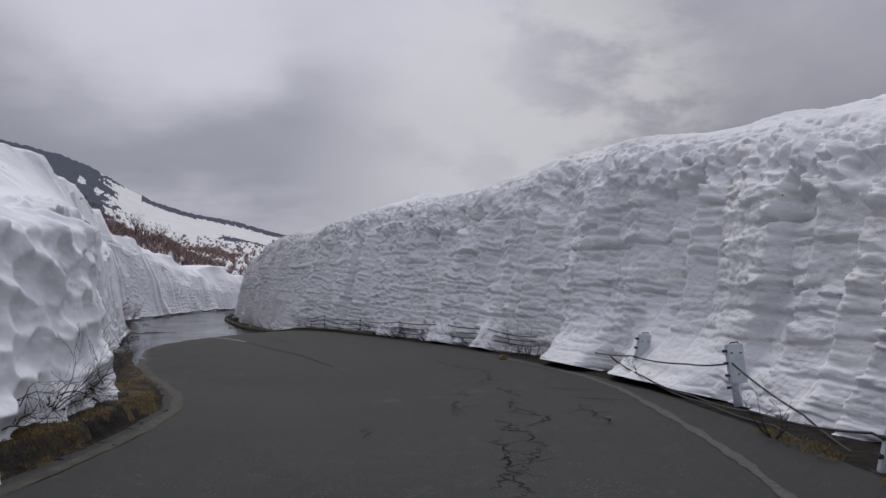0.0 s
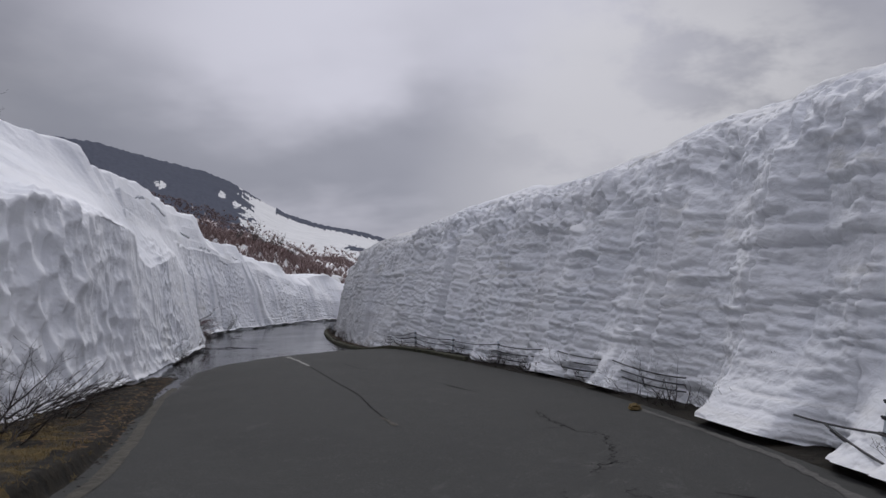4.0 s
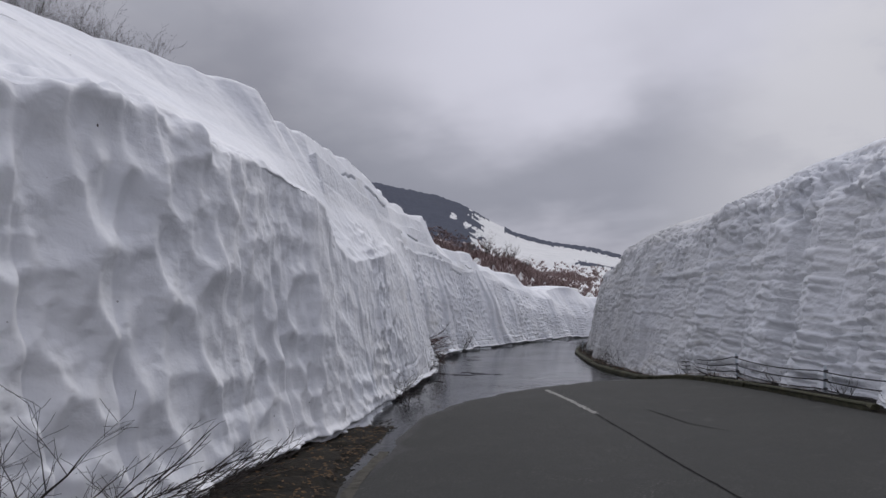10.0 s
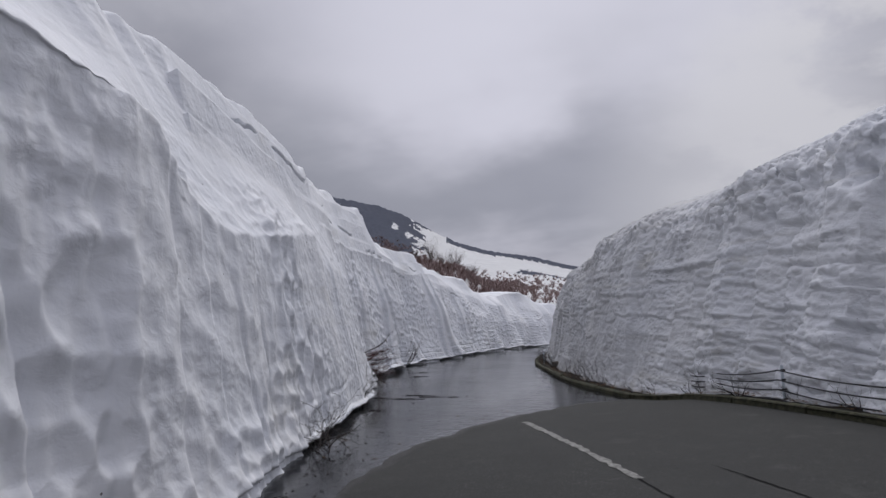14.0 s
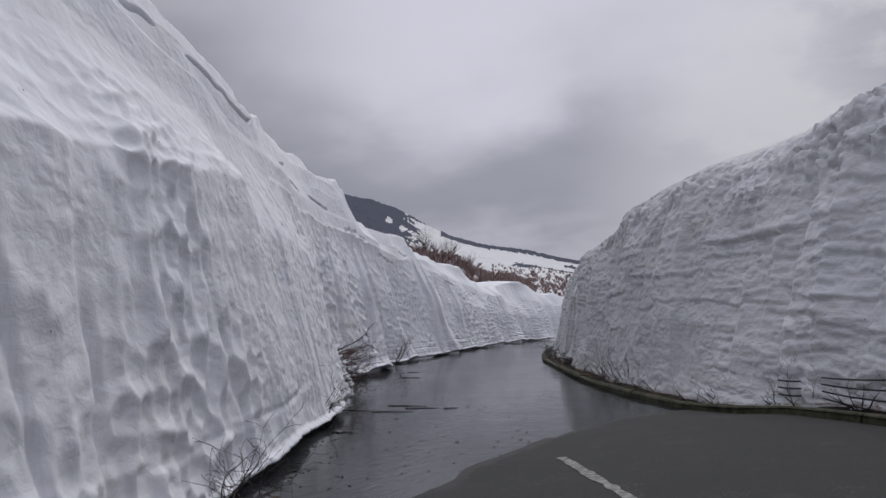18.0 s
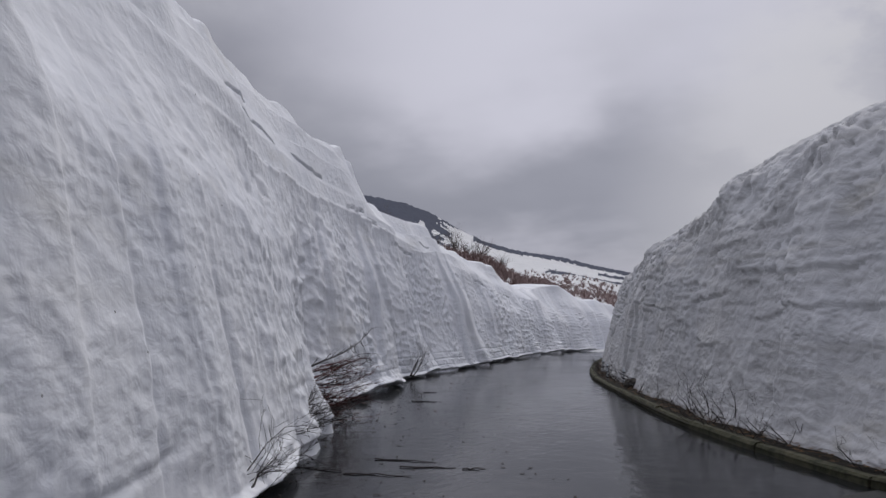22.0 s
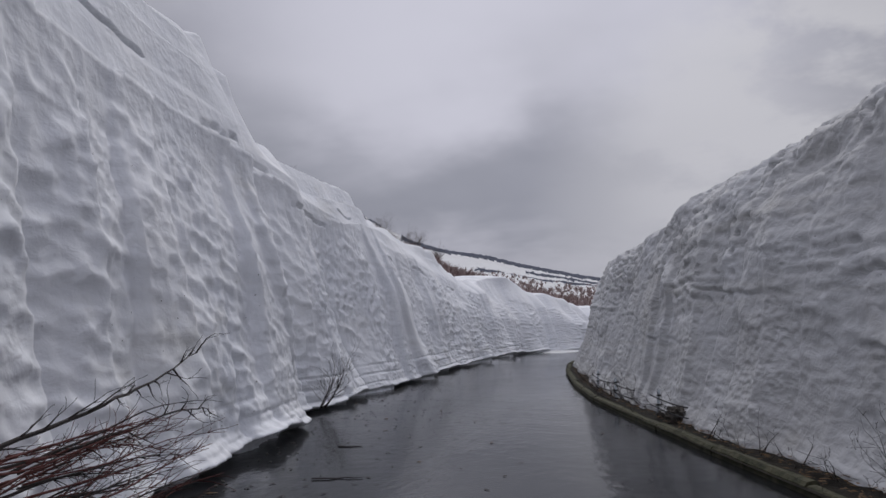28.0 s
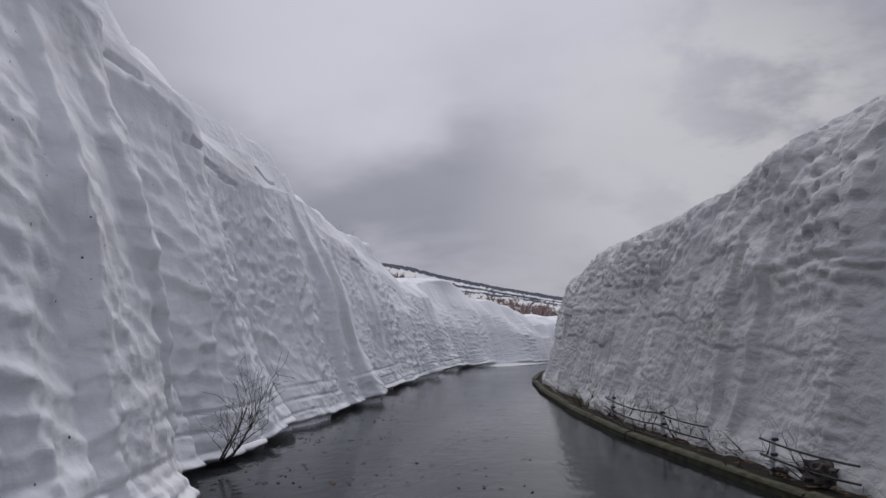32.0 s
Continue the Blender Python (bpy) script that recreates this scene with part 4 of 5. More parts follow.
def brush(A, R):
    """1 where the bare scrub covers the lower slopes."""
    share = np.interp(R, [0, 60, 160, 400, 900], [0.1, 0.22, 0.42, 0.75, 0.92])
    n = fbm(A * 2.2, np.log(R) * 22, 67) - 0.5
    n2 = vnoise(A * 9, np.log(R) * 60, 68) - 0.5
    dense = (A < -21.5) & (share > 0.455) & (share < np.interp(A, [-35, -30, -27, -24, -21], [0.80, 0.74, 0.66, 0.60, 0.50]) + 0.10 * n)
    loose = (share > 0.46) & (share < 0.72) & (n + 0.7 * n2 > 0.20) & (A < -8)
    dense &= n2 > -0.28
    clump = np.zeros(A.shape, bool)
    for a0, r0, w in ((-12.3, 176, 0.5), (-9.2, 172, 0.6), (-14.6, 190, 0.5), (-20.3, 255, 1.4), (-18.6, 240, 0.9), (-6.5, 180, 0.6)):
        clump |= ((A - a0) / w) ** 2 + ((np.log(R / r0)) / 0.07) ** 2 < 1 + 2 * n2
    hill = (R > 60) & (R < 96) & (A < -19.5 + 4 * n) & (A > -60) & (n2 > -0.20 + 0.14 * (A > -22)) & (n > -0.12)
    return (dense | loose | clump | hill).astype(float)


def land_material():
    k = Mat("snowfield", 0.8, spec=0.2)
    k.color(k.mix((0.56, 0.57, 0.58), (0.72, 0.725, 0.73), k.noise(0.05, 5, 0.65)))
    k.bump((k.noise(0.08, 5, 0.6), 0.3, 1.5))
    return k.m


LAND = land_material()
FOREST = simple("conifer_forest", (0.046, 0.054, 0.080), (0.074, 0.084, 0.118), 0.12, 0.95, 0.4, spec=0.1)
SCRUB = simple("scrub_floor", (0.28, 0.23, 0.22), (0.60, 0.57, 0.56), 0.35, 0.95, 0.3, spec=0.1)
LAND_CO, LAND_WOOD, LAND_BRUSH = terrain()
land_mesh = grid_mesh("ground", LAND_CO, LAND, wrap=True)
land_mesh.materials.append(FOREST)
land_mesh.materials.append(SCRUB)
kind_ = np.where(LAND_WOOD > 0, 1, np.where(LAND_BRUSH > 0, 2, 0))
land_mesh.polygons.foreach_set("material_index", kind_[:, :-1].ravel().astype(np.int32))
tagged(new("ground", land_mesh), "snow-covered land with dark forest rising to distant mountains", "ground", kind="structure")


# ---- builders of things ----
def thing(name, at, label, category, group="", kind=""):
    ob = new(name)
    ob.empty_display_size = 0.1
    ob.matrix_world = at if isinstance(at, Matrix) else Matrix.Translation(at)
    return tagged(ob, label, category, group, kind)


def part(name, bm, material, parent, label="", smooth=True):
    me = bpy.data.meshes.new(name)
    bm.to_mesh(me)
    bm.free()
    me.materials.append(material)
    if smooth:
        me.polygons.foreach_set("use_smooth", [True] * len(me.polygons))
    ob = new(name, me)
    ob.parent = parent
    return tagged(ob, label)


def tube(bm, points, radii, sides=5):
    """A tapered tube through points, into bm."""
    rings, last = [], None
    for i, p in enumerate(points):
        d = (points[min(i + 1, len(points) - 1)] - points[max(i - 1, 0)]).normalized()
        a = d.orthogonal().normalized() if last is None else (last - d * last.dot(d)).normalized()
        last, b = a, d.cross(a)
        rings.append([bm.verts.new(p + radii[i] * (math.cos(k * math.tau / sides) * a + math.sin(k * math.tau / sides) * b)) for k in range(sides)])
    for r, q in zip(rings, rings[1:]):
        for k in range(sides):
            bm.faces.new((r[k], r[(k + 1) % sides], q[(k + 1) % sides], q[k]))
    for r, flip in ((rings[0], True), (rings[-1], False)):
        bm.faces.new(r[::-1] if flip else r)


def grow(bm, rng, start, way, length, radius, depth, spread, droop=0.0, lift=0.0, sides=4):
    """A crooked branch with smaller ones off it."""
    n = max(3, int(length / 0.10) if length < 0.7 else 7)
    pts, rad, d = [start.copy()], [radius], way.normalized()
    for i in range(n):
        d = (d + Vector((rng.uniform(-1, 1), rng.uniform(-1, 1), rng.uniform(-1, 1))) * 0.28 + Vector((0, 0, lift - droop * (i / n)))).normalized()
        pts.append(pts[-1] + d * (length / n))
        rad.append(max(radius * (1 - 0.8 * (i + 1) / n), 0.0016))
    tube(bm, pts, rad, sides)
    if depth > 0:
        for i in range(1, len(pts)):
            for _ in range(1 if rng.random() < 0.75 else 2):
                if i < 2 and rng.random() < 0.6:
                    continue
                side = Vector((rng.uniform(-1, 1), rng.uniform(-1, 1), rng.uniform(-0.6, 1))).normalized()
                w = (d * (1 - spread) + side * spread).normalized()
                grow(bm, rng, pts[i], w, length * rng.uniform(0.30, 0.58), max(rad[i] * 0.62, 0.0016), depth - 1, spread, droop, lift, 3)


def shrub(at, height, stems, seed, material=None, label="", lean=(0, 0, 0), fan=0.8, depth=2, radius=0.012, group="bare shrubs by the road", name="bare_shrub", lift=0.05):
    """A leafless shrub: an empty at its base, each stem with its twigs a part."""
    rng = random.Random(seed)
    ob = thing(name, at, label, "shrub", group)
    for k in range(stems):
        a = math.tau * (k + rng.random()) / stems
        way = Vector((math.cos(a) * fan, math.sin(a) * fan, 1)).normalized() + Vector(lean)
        bm = bmesh.new()
        grow(bm, rng, Vector((0.05 * math.cos(a), 0.05 * math.sin(a), -0.05)), way, height * rng.uniform(0.6, 1.0), radius * rng.uniform(0.7, 1.1), depth, 0.55, 0.0, lift)
        part("stem", bm, material or BARK, ob)
    return ob


def at_ground(x, y, up=0.0):
    return Vector((x, y, float(ground_z(np.array([x]), np.array([y]))[0]) + up))


def lump(bm, size, rng, squash=0.7, rough=0.25, levels=2):
    """An uneven stone."""
    r = bmesh.ops.create_icosphere(bm, subdivisions=levels, radius=size)
    for v in r["verts"]:
        k = 1 + rough * (noise.noise(v.co * (2.2 / size) + Vector((rng.random() * 9, 0, 0))))
        v.co = Vector((v.co.x * k, v.co.y * k * 0.85, v.co.z * k * squash))


# ---- verge, gutter and kerbs ----
GUTTER = np.array([(7.5, 3), (7.46, 9), (7.49, 12.7), (7.43, 13.8), (7.05, 15.5), (6.4, 17.1), (5.4, 19.0), (4.25, 21.0), (2.8, 23.65), (2.0, 25.4), (1.3, 27.0)])


def verge_sheet():
    g, p = smooth_line(GUTTER, 0.12, 0.5)
    n = normals(p)
    w = np.r_[np.linspace(0, 0.5, 12), np.linspace(0.6, 4.2, 34)]
    x = p[:, None, 0] + n[:, None, 0] * w
    y = p[:, None, 1] + n[:, None, 1] * w
    base = np.maximum(ground_z(p[:, 0], p[:, 1]), 0.0)[:, None]
    bank = table(p[:, 1], (3, 0.22), (16, 0.19), (19, 0.12), (23, 0.05), (26, 0.035), (27, -0.02))[:, None]
    rise = np.clip((w[None] - 0.24) / 0.13, 0, 1)
    z = base + 0.006 + bank * rise * rise * (3 - 2 * rise) + 0.13 * (fbm(x * 3, y * 3, 71) - 0.5) * np.clip(w[None] / 0.4 - 0.5, 0, 1) + 0.03 * (fbm(x * 14, y * 14, 72) - 0.5) * np.clip(w[None] / 0.2, 0, 1)
    z = z - 0.05 * np.clip(1 - w[None] / 0.30, 0, 1)
    return np.stack([x, y, z], -1)


def verge_material():
    k = Mat("matted_verge", 0.85, spec=0.25)
    wet = k.mix((0.012, 0.010, 0.008), (0.045, 0.036, 0.024), k.noise(7, 5, 0.65))
    moss = k.mix((0.045, 0.036, 0.012), (0.17, 0.112, 0.034), k.noise(12, 5, 0.7))
    c = k.mix(wet, moss, k.noise(1.7, 4, 0.6, lo=0.42, hi=0.58))
    k.color(c)
    k.bump((k.noise(9, 5, 0.7), 0.8, 0.04), (k.noise(45, 4, 0.7), 0.7, 0.015))
    return k.m


VERGE = verge_sheet()
verge_mesh = grid_mesh("verge", VERGE, verge_material())
verge_mesh.materials.append(MUD)
_w = np.r_[np.linspace(0, 0.5, 12), np.linspace(0.6, 4.2, 34)][None]
_n1 = fbm(VERGE[..., 0] * 2.2, VERGE[..., 1] * 2.2, 98, 3) - 0.5
MUDDY = (_w < table(VERGE[:, 0, 1], (3, 0.24), (16, 0.26), (18.5, 0.6), (22, 0.9))[:, None] + 0.5 * _n1) | (VERGE[..., 1] > 20.2 + 5 * _n1) | (_n1 > 0.24)
verge_mesh.polygons.foreach_set("material_index", MUDDY[:-1, :-1].ravel().astype(np.int32))
tagged(new("verge", verge_mesh), "muddy roadside strip with dead grass beside melting snow", "verge", kind="structure")


def gutter_strip():
    g, p = smooth_line(GUTTER, 0.12, 0.5)
    n = normals(p)
    w = np.linspace(-0.03, 0.30, 12)
    w = w[None] + 0.05 * (fbm(g * 2.5, 0 * g, 99, 3)[:, None] - 0.5) * np.clip(1 - w[None] / 0.2, 0, 1)
    x, y = p[:, None, 0] + n[:, None, 0] * w, p[:, None, 1] + n[:, None, 1] * w
    z = np.maximum(ground_z(x, y), -0.01) + 0.006 - 0.045 * np.exp(-(((w - 0.24) / 0.08) ** 2)) + 0.015 * (fbm(x * 9, y * 9, 73) - 0.5)
    keep = p[:, 1] < 25
    return np.stack([x, y, z], -1)[keep]


GUTTER_MAT = simple("gritty_concrete", (0.024, 0.022, 0.017), (0.075, 0.069, 0.054), 9.0, 0.85, 0.7)
tagged(new("gutter", grid_mesh("gutter", gutter_strip(), GUTTER_MAT)), "shallow worn concrete gutter with grit and meltwater", "gutter", kind="structure")


def blades(name, spots, tall, width, material, label, category, per, rng):
    """Dead grass as many bent blades, one mesh."""
    verts, faces = [], []
    for x, y, z in spots:
        for _ in range(per):
            a, l = rng.uniform(0, math.tau), tall * rng.uniform(0.5, 1.2)
            b, o = rng.uniform(0.4, 1.3), Vector((x + rng.uniform(-0.06, 0.06), y + rng.uniform(-0.06, 0.06), z - 0.01))
            side = Vector((-math.sin(a), math.cos(a), 0)) * width
            way = Vector((math.cos(a), math.sin(a), 0))
            m, t = o + way * l * 0.45 * b + Vector((0, 0, l * 0.55)), o + way * l * b + Vector((0, 0, l * (0.75 - 0.5 * b)))
            k = len(verts)
            verts += [o - side, o + side, m + side * 0.8, m - side * 0.8, t]
            faces += [(k, k + 1, k + 2, k + 3), (k + 3, k + 2, k + 4)]
    me = bpy.data.meshes.new(name)
    me.from_pydata([tuple(v) for v in verts], [], faces)
    me.materials.append(material)
    return tagged(new(name, me), label, category, kind="stuff")


rng = random.Random(5)
spots = []
for i in range(0, VERGE.shape[0]):
    for j in range(6, VERGE.shape[1]):
        x, y, z = VERGE[i, j]
        if 8 < y < 22.5 and not (MUDDY[i, j] and rng.random() < 0.85) and rng.random() < 0.62 * np.clip(fbm(np.array([x * 1.1]), np.array([y * 1.1]), 75)[0] * 3.8 - 1.0, 0, 1):
            spots.append((x, y, z))
for _ in range(420):
    x, y = 13.95 + rng.uniform(-0.35, 0.6), rng.uniform(8.5, 14.0)
    if vnoise(np.array([x * 2.0]), np.array([y * 1.3]), 77)[0] > 0.42:
        spots.append((x, y, float(ground_z(np.array([x]), np.array([y]))[0]) + 0.03))
blades("dead_grass", spots, 0.060, 0.0030, STRAW, "flattened straw-coloured dead grass on the verge", "grass", 14, rng)


def kerb():
    """The kerb of the bend: long mossy stones laid end to end."""
    g, p = smooth_line(RIGHT_KERB, 0.1, 0.8)
    n = -normals(p)
    run = [i for i in range(len(p)) if 29.4 < p[i, 1] < 74]
    base = thing("kerb", (p[run[0], 0], p[run[0], 1], 0), "low mossy green-brown concrete kerb round the bend", "kerb", kind="structure")
    stone_len = 20
    rk = random.Random(11)
    for a in range(run[0], run[-1] - stone_len, stone_len):
        bm = bmesh.new()
        ids = [a + 0.12] + list(range(a + 2, a + stone_len - 1, 3)) + [a + stone_len - 0.12]
        shift, sink = rk.uniform(-0.02, 0.02), rk.uniform(-0.018, 0.012)
        section = ((0.0, -0.15), (0.005, 0.065), (0.035, 0.105), (0.11, 0.112), (0.145, 0.085), (0.155, -0.15))
        rings = []
        for f in ids:
            i, u = int(f), f - int(f)
            c = p[i] * (1 - u) + p[min(i + 1, len(p) - 1)] * u
            zz = float(ground_z(np.array([c[0]]), np.array([c[1]]))[0])
            ring = []
            for k, (o, h) in enumerate(section):
                e = 0.012 * (noise.noise(Vector((c[0] * 6, c[1] * 6, k * 1.7))))
                q = c + n[i] * (o + shift + e)
                ring.append(bm.verts.new((q[0] - base.location.x, q[1] - base.location.y, max(zz, 0) + h + sink + e)))
            rings.append(ring)
        for r, q in zip(rings, rings[1:]):
            for k in range(len(section) - 1):
                bm.faces.new((r[k], r[k + 1], q[k + 1], q[k]))
        bm.faces.new(rings[0][::-1]); bm.faces.new(rings[-1])
        part("kerb_stone", bm, KERB_STONE, base, smooth=False)


kerb()


def bank_sheet():
    """Earth between the road's edge and the layered snow wall."""
    g, p = smooth_line(RIGHT_KERB, 0.2, 0.8)
    n = -normals(p)
    w = np.linspace(-0.02, 1.7, 15)
    x, y = p[:, None, 0] + n[:, None, 0] * w, p[:, None, 1] + n[:, None, 1] * w
    z = np.maximum(ground_z(p[:, 0], p[:, 1]), -0.02)[:, None] + np.where(p[:, 1:] > 29.4, 0.085, 0.03 * np.clip((w[None] - 0.16) / 0.3, 0, 1)) + 0.07 * (fbm(x * 4, y * 4, 76) - 0.5) * (w[None] > 0.1)
    return np.stack([x, y, z], -1)


tagged(new("bank", grid_mesh("bank", bank_sheet(), MUD)), "strip of bare dark earth under the snow wall", "bank", kind="structure")


# ---- marks and cracks in the road ----
road = bpy.data.objects["road"]


def strip(name, line, width, material, up, jitter=0.0, seed=0, step=0.07, label="", taper=False):
    """A thin ribbon that follows the road's surface."""
    g, p = smooth_line(np.array(line, float), step, 0.12)
    rs = np.random.RandomState(seed)
    p = p + jitter * (fbm(g * 6, 0 * g + seed, seed)[:, None] - 0.5) * normals(p) * 2 + jitter * 0.5 * rs.uniform(-1, 1, p.shape)
    n = normals(p)
    wd = width * (0.45 + 1.1 * vnoise(g * 7, 0 * g, seed + 3))
    if taper:
        wd = wd * np.clip(np.minimum(g, g[-1] - g) / 0.4, 0.15, 1)
    co = np.empty((len(p), 3, 3))
    for k, o in enumerate((-0.5, 0, 0.5)):
        co[:, k, :2] = p + n * (o * wd)[:, None]
        co[:, k, 2] = ROAD_Z(co[:, k, 0], co[:, k, 1]) + up + (0.002 if k == 1 else 0)
    ob = new(name, grid_mesh(name, co, material))
    ob.parent = road
    return tagged(ob, label)


def ROAD_Z(x, y):
    return ground_z(x, y) + 0.006


strip("centre_line", ((1.38, 32.27), (2.55, 30.2), (3.95, 27.9)), 0.085, LINE_PAINT, 0.0, 0.004, 1, 0.05, "worn white centre dash")
strip("centre_line", ((7.9, 20.9), (8.3, 20.3)), 0.10, GUTTER_MAT, 0.0, 0.02, 2, 0.05, "nearly worn-off white centre dash")
strip("edge_line", ((12.94, 17.5), (13.0, 15.4), (13.0, 13.9), (12.95, 12.6), (12.85, 11.5), (12.8, 9), (12.9, 5)), 0.12, EDGE_PAINT, 0.0, 0.006, 3, 0.1, "faint worn edge line")
strip("edge_line", ((11.35, 22.4), (12.05, 20.8), (12.66, 19.2), (12.94, 17.5)), 0.11, EDGE_PAINT, 0.0, 0.006, 4, 0.1, "faint worn edge line")
strip("seam", ((3.95, 27.9), (5.0, 26.1), (5.95, 24.5), (7.0, 22.75), (7.6, 21.5), (8.05, 20.7)), 0.020, TAR, 0.0, 0.012, 5, 0.05, "dark tar-filled seam")
strip("seam", ((7.95, 24.6), (8.5, 23.9), (9.0, 23.3)), 0.024, TAR, 0.0, 0.012, 6, 0.05, taper=True)
strip("seam", ((4.5, 28.6), (5.0, 27.9), (5.4, 27.3), (6.0, 26.8)), 0.020, TAR, 0.0, 0.012, 7, 0.05, taper=True)
CRACKS = (((10.83, 20.27), (10.99, 19.48), (10.95, 18.59), (10.79, 18.07)), ((11.14, 17.68), (11.20, 17.12), (11.36, 16.69)),
          ((11.23, 16.37), (11.17, 15.84), (11.31, 15.47), (11.48, 15.05), (11.53, 14.81), (11.41, 14.50), (11.27, 14.20)),
          ((10.93, 14.68), (11.08, 14.46), (11.09, 14.18), (11.22, 13.94), (11.28, 13.71), (11.34, 13.30), (11.29, 13.06)),
          ((12.07, 15.91), (12.08, 15.44), (12.20, 15.19), (12.18, 14.72), (12.16, 14.30)), ((11.64, 16.71), (11.74, 16.41)),
          ((10.92, 13.56), (10.95, 13.25), (10.98, 13.01), (11.0, 12.2), (10.85, 11.6)), ((10.51, 17.41), (10.61, 17.00), (10.64, 16.62)), ((10.44, 16.27), (10.51, 15.63), (10.52, 14.99)),
          ((11.29, 13.06), (11.2, 12.5), (11.03, 11.9), (11.05, 11.3)), ((9.9, 21.8), (10.45, 20.5), (10.9, 20.0)), ((9.6, 14.1), (9.7, 13.4)))
rc = random.Random(17)
for i, c in enumerate(CRACKS):
    strip("crack", c, 0.012, TAR, 0.0, 0.10, 20 + i, 0.045, taper=True)
    for _ in range(len(c) - 2):
        a = c[rc.randrange(1, len(c) - 1)]
        b = (a[0] + rc.choice((-1, 1)) * rc.uniform(0.12, 0.28), a[1] + rc.choice((-1, 1)) * rc.uniform(0.12, 0.3))
        strip("crack", (a, ((a[0] + b[0]) / 2 + rc.uniform(-0.04, 0.04), (a[1] + b[1]) / 2), b), 0.009, TAR, 0.0, 0.07, 60 + i, 0.04, taper=True)
strip("tar_smear", ((11.82, 17.62), (12.14, 17.48), (12.46, 17.34)), 0.05, TAR, 0.0, 0.01, 90, 0.05, taper=True)
strip("tar_smear", ((12.14, 16.56), (12.45, 16.41), (12.79, 16.29)), 0.05, TAR, 0.0, 0.01, 91, 0.05, taper=True)


# ---- guard cables of the bend ----
def slim_post(x, y, tilt, turn, high):
    """A thin steel post, nearly buried, with a clamp for each cable."""
    ob = thing("guard_post", Matrix.Translation(at_ground(x, y, -0.05)) @ pose(0, 0, 0, tilt, tilt * 0.4, turn),
               "slim pale blue steel guard post with cable clamps, half in snow", "guard post", "guard posts along the bend")
    bm = bmesh.new()
    tube(bm, [Vector((0, 0, -0.12)), Vector((0, 0, high)), Vector((0, 0, high + 0.012))], [0.024, 0.024, 0.016], 10)
    part("pole", bm, PLATE, ob)
    for k in range(4):
        bm = bmesh.new()
        h = high - 0.07 - 0.15 * k
        tube(bm, [Vector((-0.04, -0.035, h)), Vector((0.02, -0.035, h)), Vector((0.035, 0.0, h))], [0.016, 0.018, 0.012], 6)
        part("clamp", bm, CABLE, ob, "dark rusted cable clamp", smooth=False)
    return ob


def guard_post(x, y, tilt, turn, high, seed):
    """A round post with a broad plate at its top that carries the cables."""
    base = at_ground(x, y, -0.05)
    ob = thing("guard_post", Matrix.Translation(base) @ pose(0, 0, 0, tilt, tilt * 0.4, turn),
               "pale blue-grey steel guard post with cable clamps, half in snow", "guard post", "guard posts along the bend")
    bm = bmesh.new()
    tube(bm, [Vector((0, 0.01, -0.12)), Vector((0, 0.01, high - 0.08))], [0.055, 0.055], 12)
    part("pole", bm, PLATE, ob)
    bm = bmesh.new()
    w, d, low = 0.115, 0.035, max(high - 0.47, 0.05)
    sec = [(-w, -d * 0.6), (-w * 0.85, -d), (w * 0.85, -d), (w, -d * 0.6), (w, d * 0.6), (w * 0.85, d), (-w * 0.85, d), (-w, d * 0.6)]
    rings = []
    for h, k in ((low, 0.93), (low + 0.015, 1.0), (high, 1.0), (high + 0.012, 0.93)):
        rings.append([bm.verts.new((a * k, b * k - 0.06, h)) for a, b in sec])
    for r, q in zip(rings, rings[1:]):
        for k in range(8):
            bm.faces.new((r[k], r[(k + 1) % 8], q[(k + 1) % 8], q[k]))
    bm.faces.new(rings[-1]); bm.faces.new(rings[0][::-1])
    plate = part("plate", bm, PLATE, ob, smooth=False)
    for a, h in ((-0.06, high - 0.10), (0.06, high - 0.10), (0.0, high - 0.36)):
        bm = bmesh.new()
        tube(bm, [Vector((a, -0.06 - d, h)), Vector((a, -0.075 - d, h))], [0.012, 0.010], 6)
        part("bolt", bm, CABLE, plate, "dark rusted bolt head", smooth=False)
    bm = bmesh.new()
    tube(bm, [Vector((-0.05, -0.06, high)), Vector((-0.04, -0.06, high + 0.03)), Vector((0.06, -0.06, high + 0.035)), Vector((0.07, -0.06, high))], [0.009] * 4, 6)
    part("hook", bm, CABLE, ob, "dark bent steel hook")
    for k in range(4):
        bm = bmesh.new()
        h = high - 0.07 - 0.15 * k
        bmesh.ops.create_cube(bm, size=1, matrix=pose(-w - 0.016, -0.065, h) @ Matrix.Diagonal((0.040, 0.045, 0.032, 1)))
        tube(bm, [Vector((-w - 0.02, -0.11, h)), Vector((-w - 0.02, -0.02, h))], [0.010, 0.010], 6)
        part("clamp", bm, CABLE, ob, "dark rusted cable clamp", smooth=False)
    return ob


POSTS = ((14.0, 12.45, 12, 6, 0.36), (14.03, 15.65, -8, 10, 0.78), (13.42, 18.6, 9, 18, 0.78), (10.0, 26.6, 3, 36, 0.62), (8.5, 28.9, -4, 38, 0.55),
         (6.85, 31.3, 3, 36, 0.52), (5.1, 34.0, -3, 34, 0.62), (-2.87, 47.55, 5, 24, 0.50), (-3.82, 49.75, -5, 22, 0.50), (-4.6, 52.05, 6, 20, 0.50))
for i, (x, y, tilt, turn, high) in enumerate(POSTS):
    if i < 3:
        guard_post(x, y, tilt, turn, high + 0.05, i)
    else:
        slim_post(x, y, tilt, turn, high + 0.05)


